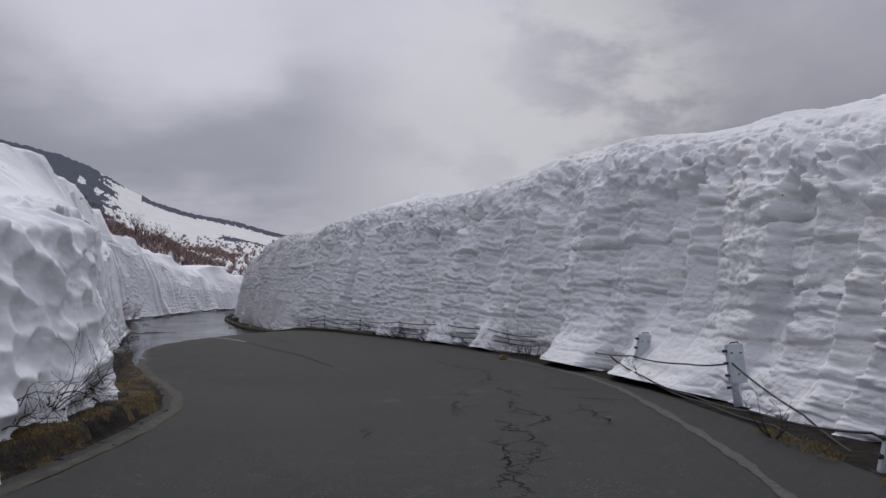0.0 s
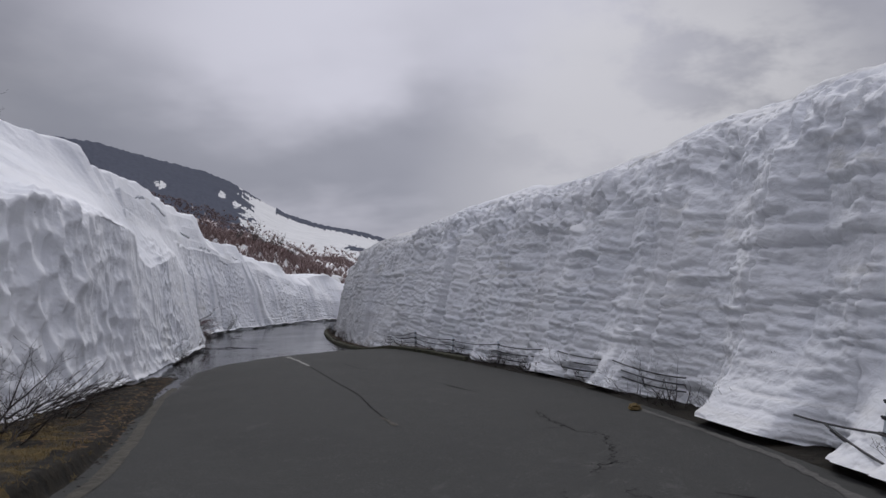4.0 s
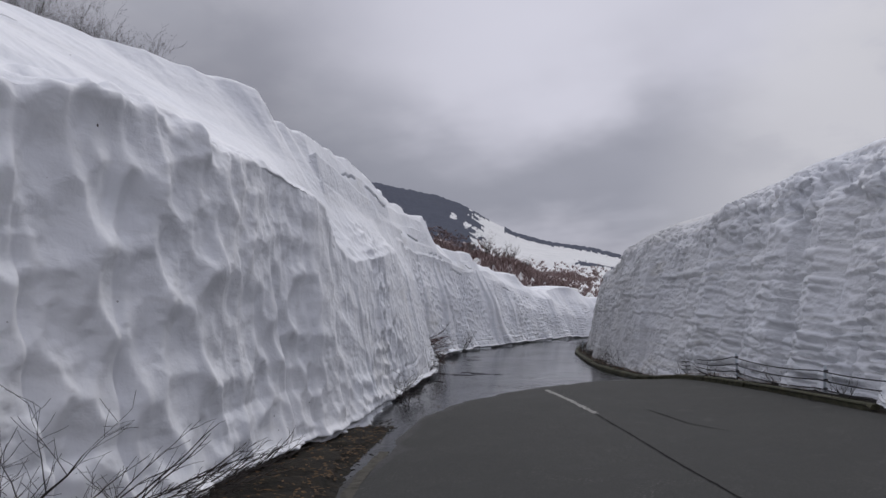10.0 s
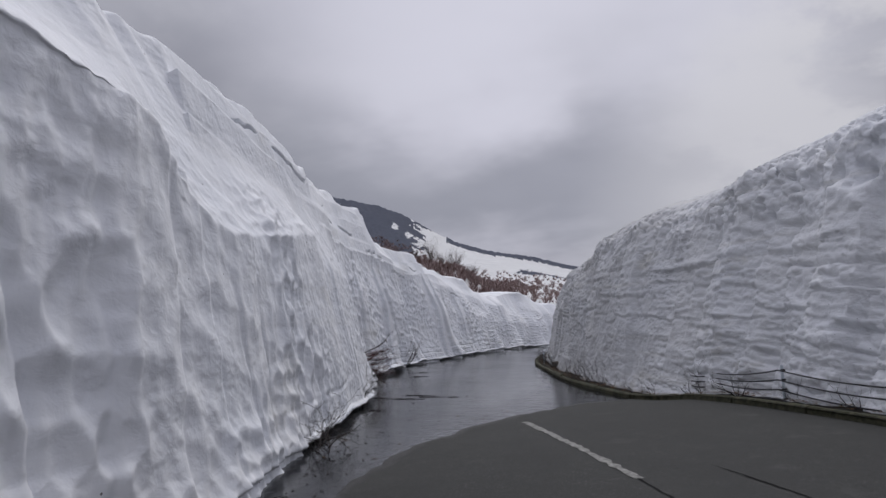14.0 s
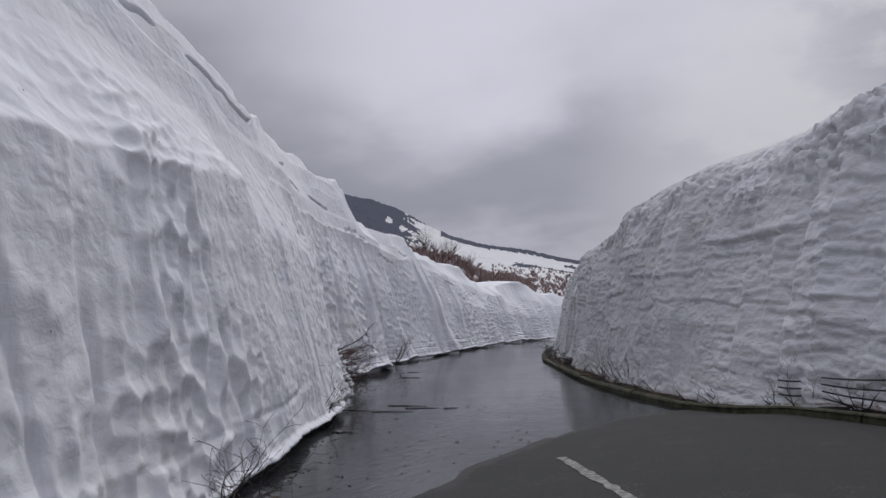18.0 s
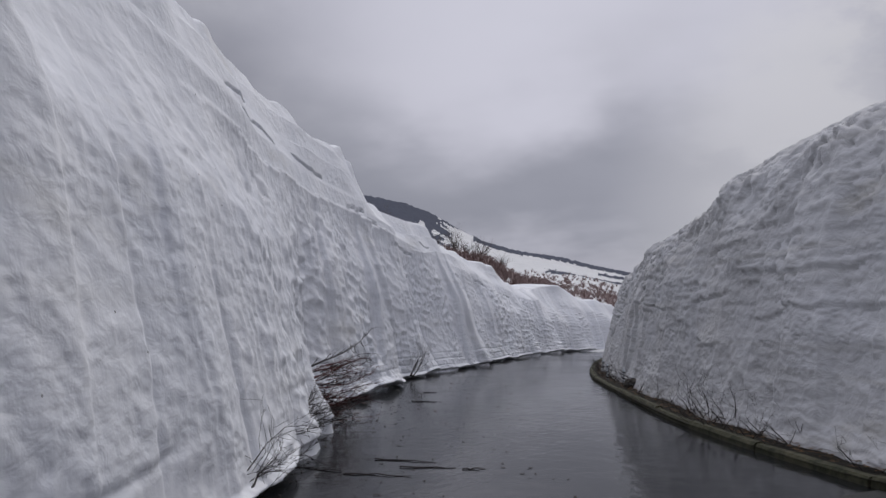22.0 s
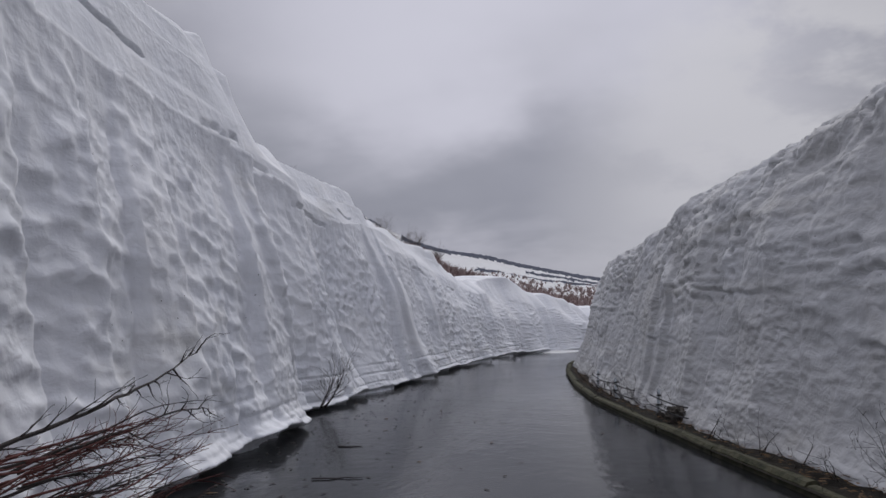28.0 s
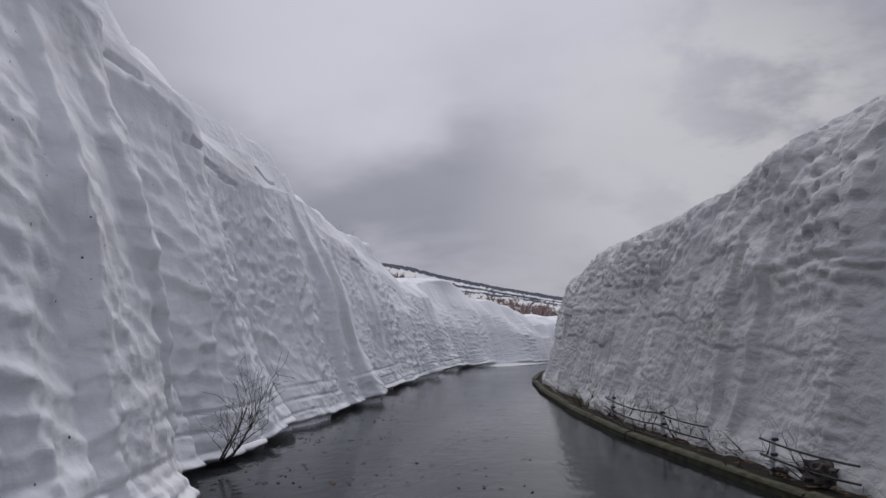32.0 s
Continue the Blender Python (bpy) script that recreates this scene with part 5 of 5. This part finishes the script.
def cable(points, seed, thick=0.012, label="dark twisted steel guard cable hanging slack between posts"):
    pts = [Vector(p) for p in points]
    g = np.linspace(0, len(pts) - 1, (len(pts) - 1) * 10 + 1)
    line = np.array([np.interp(g, range(len(pts)), [p[k] for p in pts]) for k in range(3)]).T
    for k in range(1, len(line) - 1):
        u = g[k] - int(g[k])
        span = np.linalg.norm(np.subtract(pts[min(int(g[k]) + 1, len(pts) - 1)], pts[int(g[k])]))
        line[k, 2] -= 0.020 * span * 4 * u * (1 - u)
    bm = bmesh.new()
    o = Vector(line[0])
    tube(bm, [Vector(p) - o for p in line], [thick] * len(line), 6)
    me = bpy.data.meshes.new("guard_cable")
    bm.to_mesh(me); bm.free()
    me.materials.append(CABLE)
    ob = new("guard_cable", me)
    ob.location = o
    return tagged(ob, label, "guard cable", "guard cables along the bend")


def on_post(i, k, drop=0.0):
    x, y, tilt, turn, high = POSTS[i]
    q = at_ground(x, y, -0.05)
    return (q.x - 0.105 * math.cos(radians(turn)), q.y - 0.105 * math.sin(radians(turn)), q.z + high + 0.05 - 0.07 - 0.15 * k - drop)


for k in range(4):
    cable([(12.1, 22.2, 0.92 - 0.10 * k), (11.1, 24.4, 0.98 - 0.11 * k), on_post(3, k), on_post(4, k), on_post(5, k), on_post(6, k), (3.95, 35.75, 0.72 - 0.09 * k)][0 if k < 3 else 1:], k)
cable([(12.75, 20.9, 0.82), (13.3, 18.4, 0.86), (13.75, 16.9, 0.88), on_post(1, 1), (14.15, 14.2, 0.62), (14.1, 12.8, 0.42)], 11)
cable([(13.1, 19.2, 0.80), (13.3, 17.6, 0.62), (13.55, 15.9, 0.56), (13.75, 14.4, 0.60), on_post(0, 0)], 12)
cable([(13.15, 19.2, 0.74), (13.4, 17.3, 0.55), (13.65, 15.7, 0.50), (13.85, 14.2, 0.50), on_post(0, 2)], 13)
cable([on_post(0, 0), (14.35, 11.5, 0.55), (14.2, 8, 0.5)], 14)
cable([on_post(0, 2), (14.3, 11.5, 0.40), (14.1, 8, 0.42)], 15)
for k in range(3):
    cable([on_post(9, k), on_post(8, k), tuple(np.add(on_post(8, k), (0.55, -0.9, -0.06)))], 20 + k, 0.012, "short run of guard cable hanging over the verge")
for k in range(2):
    cable([on_post(7, k), tuple(np.add(on_post(7, k), (0.62, -1.05, -0.07)))], 25 + k, 0.012, "broken end of guard cable sticking out of snow")
for k in range(3):
    cable([(3.42, 36.45, 0.62 - 0.10 * k), (3.70, 36.05, 0.64 - 0.10 * k)], 30 + k, 0.013, "broken end of guard cable sticking out of snow")


# ---- shrubs ----
_kg, _kp = smooth_line(RIGHT_KERB, 0.1, 0.8)
_kn = -normals(_kp)
PILE = []
TWIG = "leafless dark shrub with thin tangled twigs on the verge"
for i, (x, y, h, st, lean, dp, rad) in enumerate(((2.75, 19.6, 1.2, 5, (0.3, -0.2, 0.1), 2, 0.026), (3.4, 20.2, 0.7, 4, (0.3, 0.2, 0.0), 2, 0.017),
                                                  (3.8, 18.5, 1.0, 5, (0.3, 0, 0), 2, 0.022),
                                                  (6.0, 15.6, 0.35, 6, (0.6, -0.3, -0.4), 2, 0.011),
                                                  (4.6, 17.9, 0.7, 5, (0.5, 0.2, 0.0), 2, 0.016))):
    shrub(at_ground(x, y, 0.05), h, st, 100 + i, label=TWIG, lean=lean, radius=rad, depth=dp, fan=1.15)
for i, (x, y, n_, l) in enumerate(((2.75, 21.2, 16, (0.5, 1.0)), (2.5, 21.9, 14, (0.5, 0.95)), (3.15, 20.3, 16, (0.6, 1.1)), (3.5, 19.5, 14, (0.6, 1.1)), (2.25, 22.7, 8, (0.4, 0.7)))):
    PILE.append(((x, y), 700 + i, n_, l))
R_SHRUBS = ((13.6, 13.6, 0.40), (13.4, 17.9, 0.40), (12.6, 21.3, 0.45), (11.7, 23.6, 0.60), (11.2, 24.6, 0.65), (10.3, 26.2, 0.65), (9.9, 26.9, 0.60), (8.7, 28.8, 0.50), (7.2, 31.0, 0.35), (6.0, 32.7, 0.40),
            (5.3, 33.9, 0.35), (4.35, 35.2, 0.45), (3.7, 36.3, 0.65), (3.4, 36.8, 0.55), (2.5, 38.0, 0.45), (1.9, 38.8, 0.40), (1.2, 39.9, 0.50), (0.8, 40.6, 0.50), (0.3, 41.3, 0.70), (-0.1, 42.0, 0.75), (-0.4, 42.6, 0.70),
            (-0.8, 43.4, 0.5), (-1.7, 45.3, 0.4), (-2.5, 47.2, 0.55), (-2.9, 48.2, 0.6), (-3.2, 48.9, 0.6), (-3.6, 49.7, 0.6), (-4.0, 50.6, 0.6), (-4.4, 51.7, 0.6), (-5.2, 54.2, 0.55), (-5.6, 55.8, 0.5))
for i, (x, y, h) in enumerate(R_SHRUBS):
    shrub(at_ground(x, y, 0.08), h, 4 + i % 3, 200 + i, label="small leafless shrub behind the kerb, twigs against snow", lean=(-0.25, -0.1, 0), radius=0.013, fan=0.9, depth=2)
rs_ = random.Random(37)
for i in range(30):
    k = rs_.choice([j for j in range(len(_kp)) if 21.0 < _kp[j, 1] < 30.5])
    q = _kp[k] + _kn[k] * rs_.uniform(0.18, 0.5)
    shrub(at_ground(q[0], q[1], 0.02), rs_.uniform(0.35, 0.62), 4, 650 + i, label="small leafless shrub under the guard cables, twigs against snow", lean=(-0.35, -0.2, -0.15), radius=0.012, fan=1.1, depth=2)
rk_ = random.Random(31)
for i in range(26):
    k = rk_.choice([j for j in range(len(_kp)) if 37 < _kp[j, 1] < 58])
    q = _kp[k] + _kn[k] * rk_.uniform(0.22, 0.5)
    shrub(at_ground(q[0], q[1], 0.08), rk_.uniform(0.25, 0.5), 4, 600 + i, label="small leafless shrub behind the kerb, twigs against snow", lean=(-0.4, -0.2, -0.2), radius=0.012, fan=1.2, depth=2)
# the big bush that leans out of the scalloped wall over the water


def sheaf(at, way, length, high, stems, seed, material, label, radius=0.007, depth=2, spread=0.26, rise=0.10):
    """A bush pressed flat by the snow: many long twigs that run one way and droop."""
    r = random.Random(seed)
    ob = thing("bare_shrub", at, label, "shrub", "bare shrubs by the road")
    w = Vector(way).normalized()
    for k in range(stems):
        u = k / max(stems - 1, 1)
        bm = bmesh.new()
        d = w + Vector((r.uniform(-0.16, 0.16), r.uniform(-0.1, 0.1), rise + 0.26 * u + r.uniform(-0.08, 0.08)))
        grow(bm, r, Vector((r.uniform(-0.05, 0.05), r.uniform(-0.15, 0.15), high * u)), d, length * r.uniform(0.75, 1.05), radius * r.uniform(0.6, 1.2), depth, spread, 0.10, 0.02)
        part("stem", bm, material, ob)
    return ob


def spray(at, way, seed, twigs, lengths, high, radius, material, label, rise=(-0.06, 0.12), sub=2):
    """A bush bent over by the snow: long thin twigs that leave one hollow and fan out one way."""
    r = random.Random(seed)
    ob = thing("bare_shrub", at, label, "shrub", "bare shrubs by the road")
    w0 = Vector((way[0], way[1], 0)).normalized()
    side = Vector((w0.y, -w0.x, 0))
    for k in range(twigs):
        u = (k + r.random()) / twigs
        pts = [w0 * r.uniform(-0.15, 0.3) + side * r.uniform(-0.12, 0.10) + Vector((0, 0, 0.04 + high * u + r.uniform(-0.05, 0.05)))]
        d = (w0 + side * r.uniform(-0.16, 0.24) + Vector((0, 0, rise[0] + (rise[1] - rise[0]) * u + r.uniform(-0.08, 0.08)))).normalized()
        length, rad, bend = r.uniform(*lengths), radius * r.uniform(0.6, 1.25), r.uniform(-0.035, 0.03)
        bm, line = bmesh.new(), [rad]
        for i in range(9):
            d = (d + Vector((r.uniform(-0.11, 0.11), r.uniform(-0.07, 0.07), bend + r.uniform(-0.11, 0.11)))).normalized()
            pts.append(pts[-1] + d * (length / 9))
            if pts[-1].z < 0.03:
                pts[-1].z = 0.03
            line.append(max(rad * (1 - 0.085 * (i + 1)), 0.0018))
        tube(bm, pts, line, 4)
        for i in range(2, 9):
            for _ in range(sub if r.random() < 0.5 else 1):
                w = (d + side * r.uniform(-0.45, 0.45) + Vector((0, 0, r.uniform(-0.4, 0.55)))).normalized()
                grow(bm, r, pts[i], w, length * r.uniform(0.08, 0.26), 0.0034, 0, 0.3, 0.06, 0.0, 3)
        part("stem", bm, material, ob)
    return ob


def bough(points, radius, seed, label):
    """One thick bare branch through given bends, with side twigs."""
    r = random.Random(seed)
    o = Vector(points[0])
    ob = thing("bare_branch", o, label, "branch", "bare shrubs by the road")
    g = np.linspace(0, len(points) - 1, 5 * (len(points) - 1) + 1)
    line = [Vector([np.interp(t, range(len(points)), [q[k] for q in points]) for k in range(3)]) - o + Vector((r.uniform(-1, 1), r.uniform(-1, 1), r.uniform(-1, 1))) * 0.008 for t in g]
    bm = bmesh.new()
    tube(bm, line, [radius * (1 - 0.8 * i / len(line)) for i in range(len(line))], 7)
    main = part("stem", bm, BARK, ob)
    for i in range(4, len(line)):
        bm = bmesh.new()
        d = (line[i] - line[i - 1]).normalized()
        w = (d + Vector((r.uniform(-0.3, 0.3), 0, r.choice((-0.6, 0.5)) + r.uniform(-0.15, 0.15)))).normalized()
        grow(bm, r, line[i], w, r.uniform(0.12, 0.30), radius * 0.45, 1, 0.4, 0.05, 0.0, 4)
        part("twig", bm, BARK, main)
    return ob


spray((-4.98, 37.85, 0.02), (-0.22, 0.97), 301, 46, (0.9, 1.85), 0.85, 0.0075, RED_BARK, "large red-brown leafless bush pressed out of the snow wall", (-0.06, 0.08))
spray((-5.02, 37.95, 0.0), (-0.20, 0.98), 307, 24, (0.8, 1.7), 0.75, 0.0085, BARK, "dark leafless bush pressed out of the snow wall", (-0.08, 0.12))
bough(((-5.35, 37.5, 0.72), (-5.02, 37.95, 0.92), (-5.00, 38.6, 1.08), (-5.25, 39.25, 1.16), (-5.44, 39.85, 1.32)), 0.016, 302, "long dark bare branch arching out of the snow")
bough(((-5.35, 37.6, 0.70), (-5.05, 38.5, 0.86), (-5.25, 39.5, 0.94), (-5.40, 39.95, 0.90)), 0.012, 308, "long dark bare branch arching out of the snow")
for (x, y), seed, n_, l in PILE:
    spray(at_ground(x, y, 0.10), (-0.02, 1), seed, n_, l, 0.16, 0.0075, BARK, "mat of dark twigs pressed out from under the snow", (-0.02, 0.42), 1)
CRUSHED = ((-3.55, 35.2, 0.12), (-3.75, 35.7, 0.18), (-3.95, 36.2, 0.24), (-4.25, 36.7, 0.28))
for i, (x, y, z) in enumerate(CRUSHED):
    spray((x, y, z - 0.1), (-0.34, 0.94), 340 + i, 15, (0.7, 1.3), 0.30, 0.0065, BARK, "mat of dark twigs crushed flat along the snow foot", (-0.10, 0.06))
for i, (x, y, w) in enumerate(((7.12, 12.1, (-0.3, 1, 0.1)), (7.05, 12.9, (-0.3, 1, 0.1)), (6.95, 13.7, (-0.5, 1, 0.1)), (6.5, 14.8, (-0.6, 1, 0.1)), (4.3, 18.3, (-0.6, 1, 0)), (-0.15, 29.0, (-0.45, 1, -0.05)), (-2.6, 33.8, (-0.45, 1, -0.05)))):
    low = 7 < y < 15
    sheaf(at_ground(x - 0.10 * low, y, 0.06 + 0.24 * low), w, 0.7 if low else 0.85, 0.14, 9, 320 + i, BARK, "mat of dark twigs crushed flat along the snow foot", 0.008 if low else 0.010, 2, 0.34 if low else 0.55, -0.12 if low else 0.10)
shrub(Vector((-8.3, 46.4, 0.15)), 0.95, 7, 305, BARK, "dark leafless shrub growing out of the snow foot", (0.9, 0.2, 0.25), 0.5, 2, 0.010)
shrub(Vector((-0.9, 29.9, 0.05)), 0.5, 5, 306, BARK, "tangle of thin dark twigs crushed under the snow", (0.8, 0.1, -0.5), 0.6, 1, 0.007)


def bare_tree(x, y, z, high, seed, label, material, thick=1.0, fan=1.0):
    """The top of a small leafless tree standing in deep snow: trunk and limbs."""
    r = random.Random(seed)
    ob = thing("bare_tree", (x, y, z), label, "tree", "bare trees on the snow bank")
    bm = bmesh.new()
    tube(bm, [Vector((0, 0, -0.6)), Vector((0.05, 0, high * 0.25)), Vector((0.0, 0.05, high * 0.55))], [0.05 * thick, 0.04 * thick, 0.022 * thick], 6)
    part("trunk", bm, material, ob)
    for k in range(12):
        a = k * 2.4 + r.random()
        bm = bmesh.new()
        grow(bm, r, Vector((0.02, 0.02, high * r.uniform(0.05, 0.5))), Vector((fan * math.cos(a), fan * math.sin(a), 1.2)), high * r.uniform(0.5, 0.8), 0.018 * thick, 3 if thick < 1.5 else 2, 0.5, 0, 0.08)
        part("limb", bm, material, ob)


for i, (x, y, z, h) in enumerate(((-13.6, 52.9, 4.75, 0.9), (-14.4, 57.6, 4.3, 0.9), (-14.0, 55.0, 4.3, 0.8))):
    bare_tree(x, y, z, h, 400 + i, "leafless grey-brown tree top above the snow bank", PALE_BARK)
# tall bare trees rooted behind the bank, only their heads above its crest
for i, (x, y, top) in enumerate(((-5.65, 26.46, 7.36), (-5.45, 26.68, 7.15), (-8.4, 27.83, 8.25), (-9.02, 27.85, 8.5), (-9.72, 27.76, 8.8), (-9.95, 27.4, 8.85), (-10.52, 26.72, 9.25), (-10.72, 26.38, 9.35), (-10.94, 26.0, 9.3), (-11.1, 25.7, 9.9))):
    base = 5.05 if i < 2 else 5.3
    bare_tree(x, y, base, (top - 0.50 - base) / 1.08, 460 + i, "leafless dark tree head showing above the snow bank", BARK, 1.45, 0.16)
for i, (x, y, h) in enumerate(((-29.3, 90.4, 2.6), (-28.3, 90.9, 1.8), (-26.9, 91.6, 2.2), (-25.2, 92.0, 1.6), (-31.0, 89.5, 1.7))):
    z = float(land_z(np.array([math.degrees(math.atan2(x - CENTRE[0], y - CENTRE[1]))]), np.array([math.hypot(x - CENTRE[0], y - CENTRE[1])]))[0])
    bare_tree(x, y, z - 0.1, h, 440 + i, "small leafless tree on the scrubby hill", PALE_BARK, 2.0)
shrub(Vector((0.75, 19.55, 4.12)), 0.85, 9, 420, BARK, "bare bush poking out of the snow shelf", (0.45, 1.3, -0.35), 0.5, 2, 0.014, "bare trees on the snow bank")


# ---- scrub on the slopes, one mesh ----
def scrub_mass():
    rs = np.random.RandomState(8)
    verts, faces = [], []
    n = 0
    while n < 6200:
        az, r = rs.uniform(-38, -7), math.exp(rs.uniform(math.log(62), math.log(430)))
        if brush(np.array([az]), np.array([r]))[0] < 0.5 and rs.random() > 0.05:
            continue
        n += 1
        a = math.radians(az)
        o = Vector((CENTRE[0] + r * math.sin(a), CENTRE[1] + r * math.cos(a), float(land_z(np.array([az]), np.array([r]))[0])))
        h = rs.uniform(0.8, 2.2) if r > 110 else rs.uniform(0.5, 1.3)
        for _ in range(9):
            b = rs.uniform(0, math.tau)
            t = o + Vector((math.cos(b) * h * 0.6, math.sin(b) * h * 0.6, h * rs.uniform(0.5, 1.0)))
            m = o.lerp(t, 0.5) + Vector((0, 0, h * 0.12))
            w = 0.04 + r * 0.00018
            s = Vector((math.cos(a), -math.sin(a), 0)) * w
            k = len(verts)
            verts += [o - s, o + s, m + s * 0.8, m - s * 0.8, t]
            faces += [(k, k + 1, k + 2, k + 3), (k + 3, k + 2, k + 4)]
    me = bpy.data.meshes.new("scrub")
    me.from_pydata([tuple(v) for v in verts], [], faces)
    k = Mat("scrub_twigs", 0.9, spec=0.1)
    isl = k.geo.outputs["Random Per Island"]
    k.color(k.mix((0.12, 0.074, 0.068), (0.38, 0.30, 0.285), isl))
    me.materials.append(k.m)
    tagged(new("scrub", me), "red-brown leafless scrub covering snowy lower slopes", "scrub", kind="stuff")


scrub_mass()


# ---- litter, stones and sticks ----
def litter(name, n, place, size, material, label, category, seed):
    rs = random.Random(seed)
    verts, faces = [], []
    for _ in range(n):
        x, y, z = place(rs)
        a, l, w = rs.uniform(0, math.tau), size * rs.uniform(0.4, 1.3), size * rs.uniform(0.15, 0.5)
        c, s = math.cos(a), math.sin(a)
        k = len(verts)
        for u, v, h in ((-l, 0, 0), (0, -w, 0.1), (l, 0, 0.25), (0, w, 0.1), (0, 0, 0.45)):
            verts.append((x + u * c - v * s, y + u * s + v * c, z + h * w))
        faces += [(k, k + 1, k + 4), (k + 1, k + 2, k + 4), (k + 2, k + 3, k + 4), (k + 3, k, k + 4)]
    me = bpy.data.meshes.new(name)
    me.from_pydata(verts, [], faces)
    me.materials.append(material)
    return tagged(new(name, me), label, category, kind="stuff")


_g, _foot = smooth_line(LEFT_FOOT, 0.1)
_n = -normals(_foot)


def near_foot(lo, hi, reach):
    def place(rs):
        while True:
            i = rs.randrange(len(_foot))
            if lo < _foot[i, 1] < hi:
                w = 0.15 + reach * rs.random() ** 2.2
                return _foot[i, 0] + _n[i, 0] * w, _foot[i, 1] + _n[i, 1] * w, 0.004
    return place


_gg, _gp = smooth_line(GUTTER, 0.1, 0.5)
_gn = normals(_gp)


def by_gutter(rs):
    i = rs.randrange(len(_gp))
    w = rs.gauss(0.40, 0.10)
    x, y = _gp[i] + _gn[i] * w
    return x, y, max(float(ground_z(np.array([x]), np.array([y]))[0]), 0.0) + (0.0 if w < 0.3 else 0.05)


litter("mud_clods", 1500, by_gutter, 0.055, MUD, "clods of wet dark mud and moss along the gutter", "mud", 14)
litter("floating_litter", 900, near_foot(27.0, 62, 3.0), 0.038, BARK, "dark bits of bark and leaf in the meltwater", "litter", 3)
litter("fallen_leaves", 34, near_foot(27.5, 50, 4.5), 0.060, SCREE, "fallen brown leaves lying in the meltwater", "leaves", 4)
def on_verge(rs):
    while True:
        i, j = rs.randrange(VERGE.shape[0]), rs.randrange(6, 26)
        x, y, z = VERGE[i, j]
        if 17.5 < y < 27 and MUDDY[i, j] and z > 0:
            return x + rs.uniform(-0.06, 0.06), y + rs.uniform(-0.06, 0.06), z + 0.004


litter("gutter_litter", 1500, on_verge, 0.040, SCREE, "bark scraps and leaves washed into the gutter", "litter", 9)


def behind_kerb(lo, hi):
    def place(rs):
        while True:
            i = rs.randrange(len(_kp))
            if lo < _kp[i, 1] < hi:
                w = 0.2 + 0.55 * rs.random()
                x, y = _kp[i] + _kn[i] * w
                return x, y, max(float(ground_z(np.array([x]), np.array([y]))[0]), -0.02) + 0.085 + 0.035
    return place


litter("dead_leaves", 1500, behind_kerb(31, 62), 0.05, SCREE, "brown dead leaves and twigs drifted behind the kerb", "leaves", 12)


def stick(x, y, length, turn, seed):
    r = random.Random(seed)
    bm = bmesh.new()
    pts = [Vector((length * (k / 6 - 0.5), 0.03 * r.uniform(-1, 1), 0.006 * r.uniform(-1, 1))) for k in range(7)]
    tube(bm, pts, [0.008, 0.008, 0.008, 0.007, 0.006, 0.005, 0.003], 5)
    me = bpy.data.meshes.new("stick")
    bm.to_mesh(me); bm.free()
    me.materials.append(BARK)
    ob = new("stick", me)
    ob.matrix_world = pose(x, y, 0.008, 0, 0, turn)
    return tagged(ob, "thin dark stick lying in shallow meltwater", "stick", "sticks in the water")


for i, q in enumerate(((-2.6, 36.4, 0.7, 20), (-2.2, 36.2, 0.6, 28), (-2.45, 35.6, 0.7, 22), (-3.2, 35.5, 0.7, 10), (-1.75, 36.4, 0.25, 40), (-5.4, 41.9, 0.5, 25), (-6.2, 43.6, 0.3, 20), (-2.0, 33.4, 0.3, 30))):
    stick(*q, 500 + i)


def rock(name, x, y, up, size, material, label, category, seed, squash=0.75):
    bm = bmesh.new()
    lump(bm, size, random.Random(seed), squash, 0.7, 3)
    me = bpy.data.meshes.new(name)
    bm.to_mesh(me); bm.free()
    me.materials.append(material)
    ob = new(name, me)
    ob.location = at_ground(x, y, up)
    return tagged(ob, label, category)


rock("stone", -2.52, 47.0, 0.17, 0.16, STONE, "dark angular stone resting behind the kerb", "stone", 1, 0.9)
rock("stone", -2.80, 47.45, 0.11, 0.07, STONE, "small dark stone resting behind the kerb", "stone", 2)
rock("straw_clump", 11.38, 22.1, 0.04, 0.085, STRAW, "matted clump of straw lying on the asphalt", "grass clump", 3, 0.6)
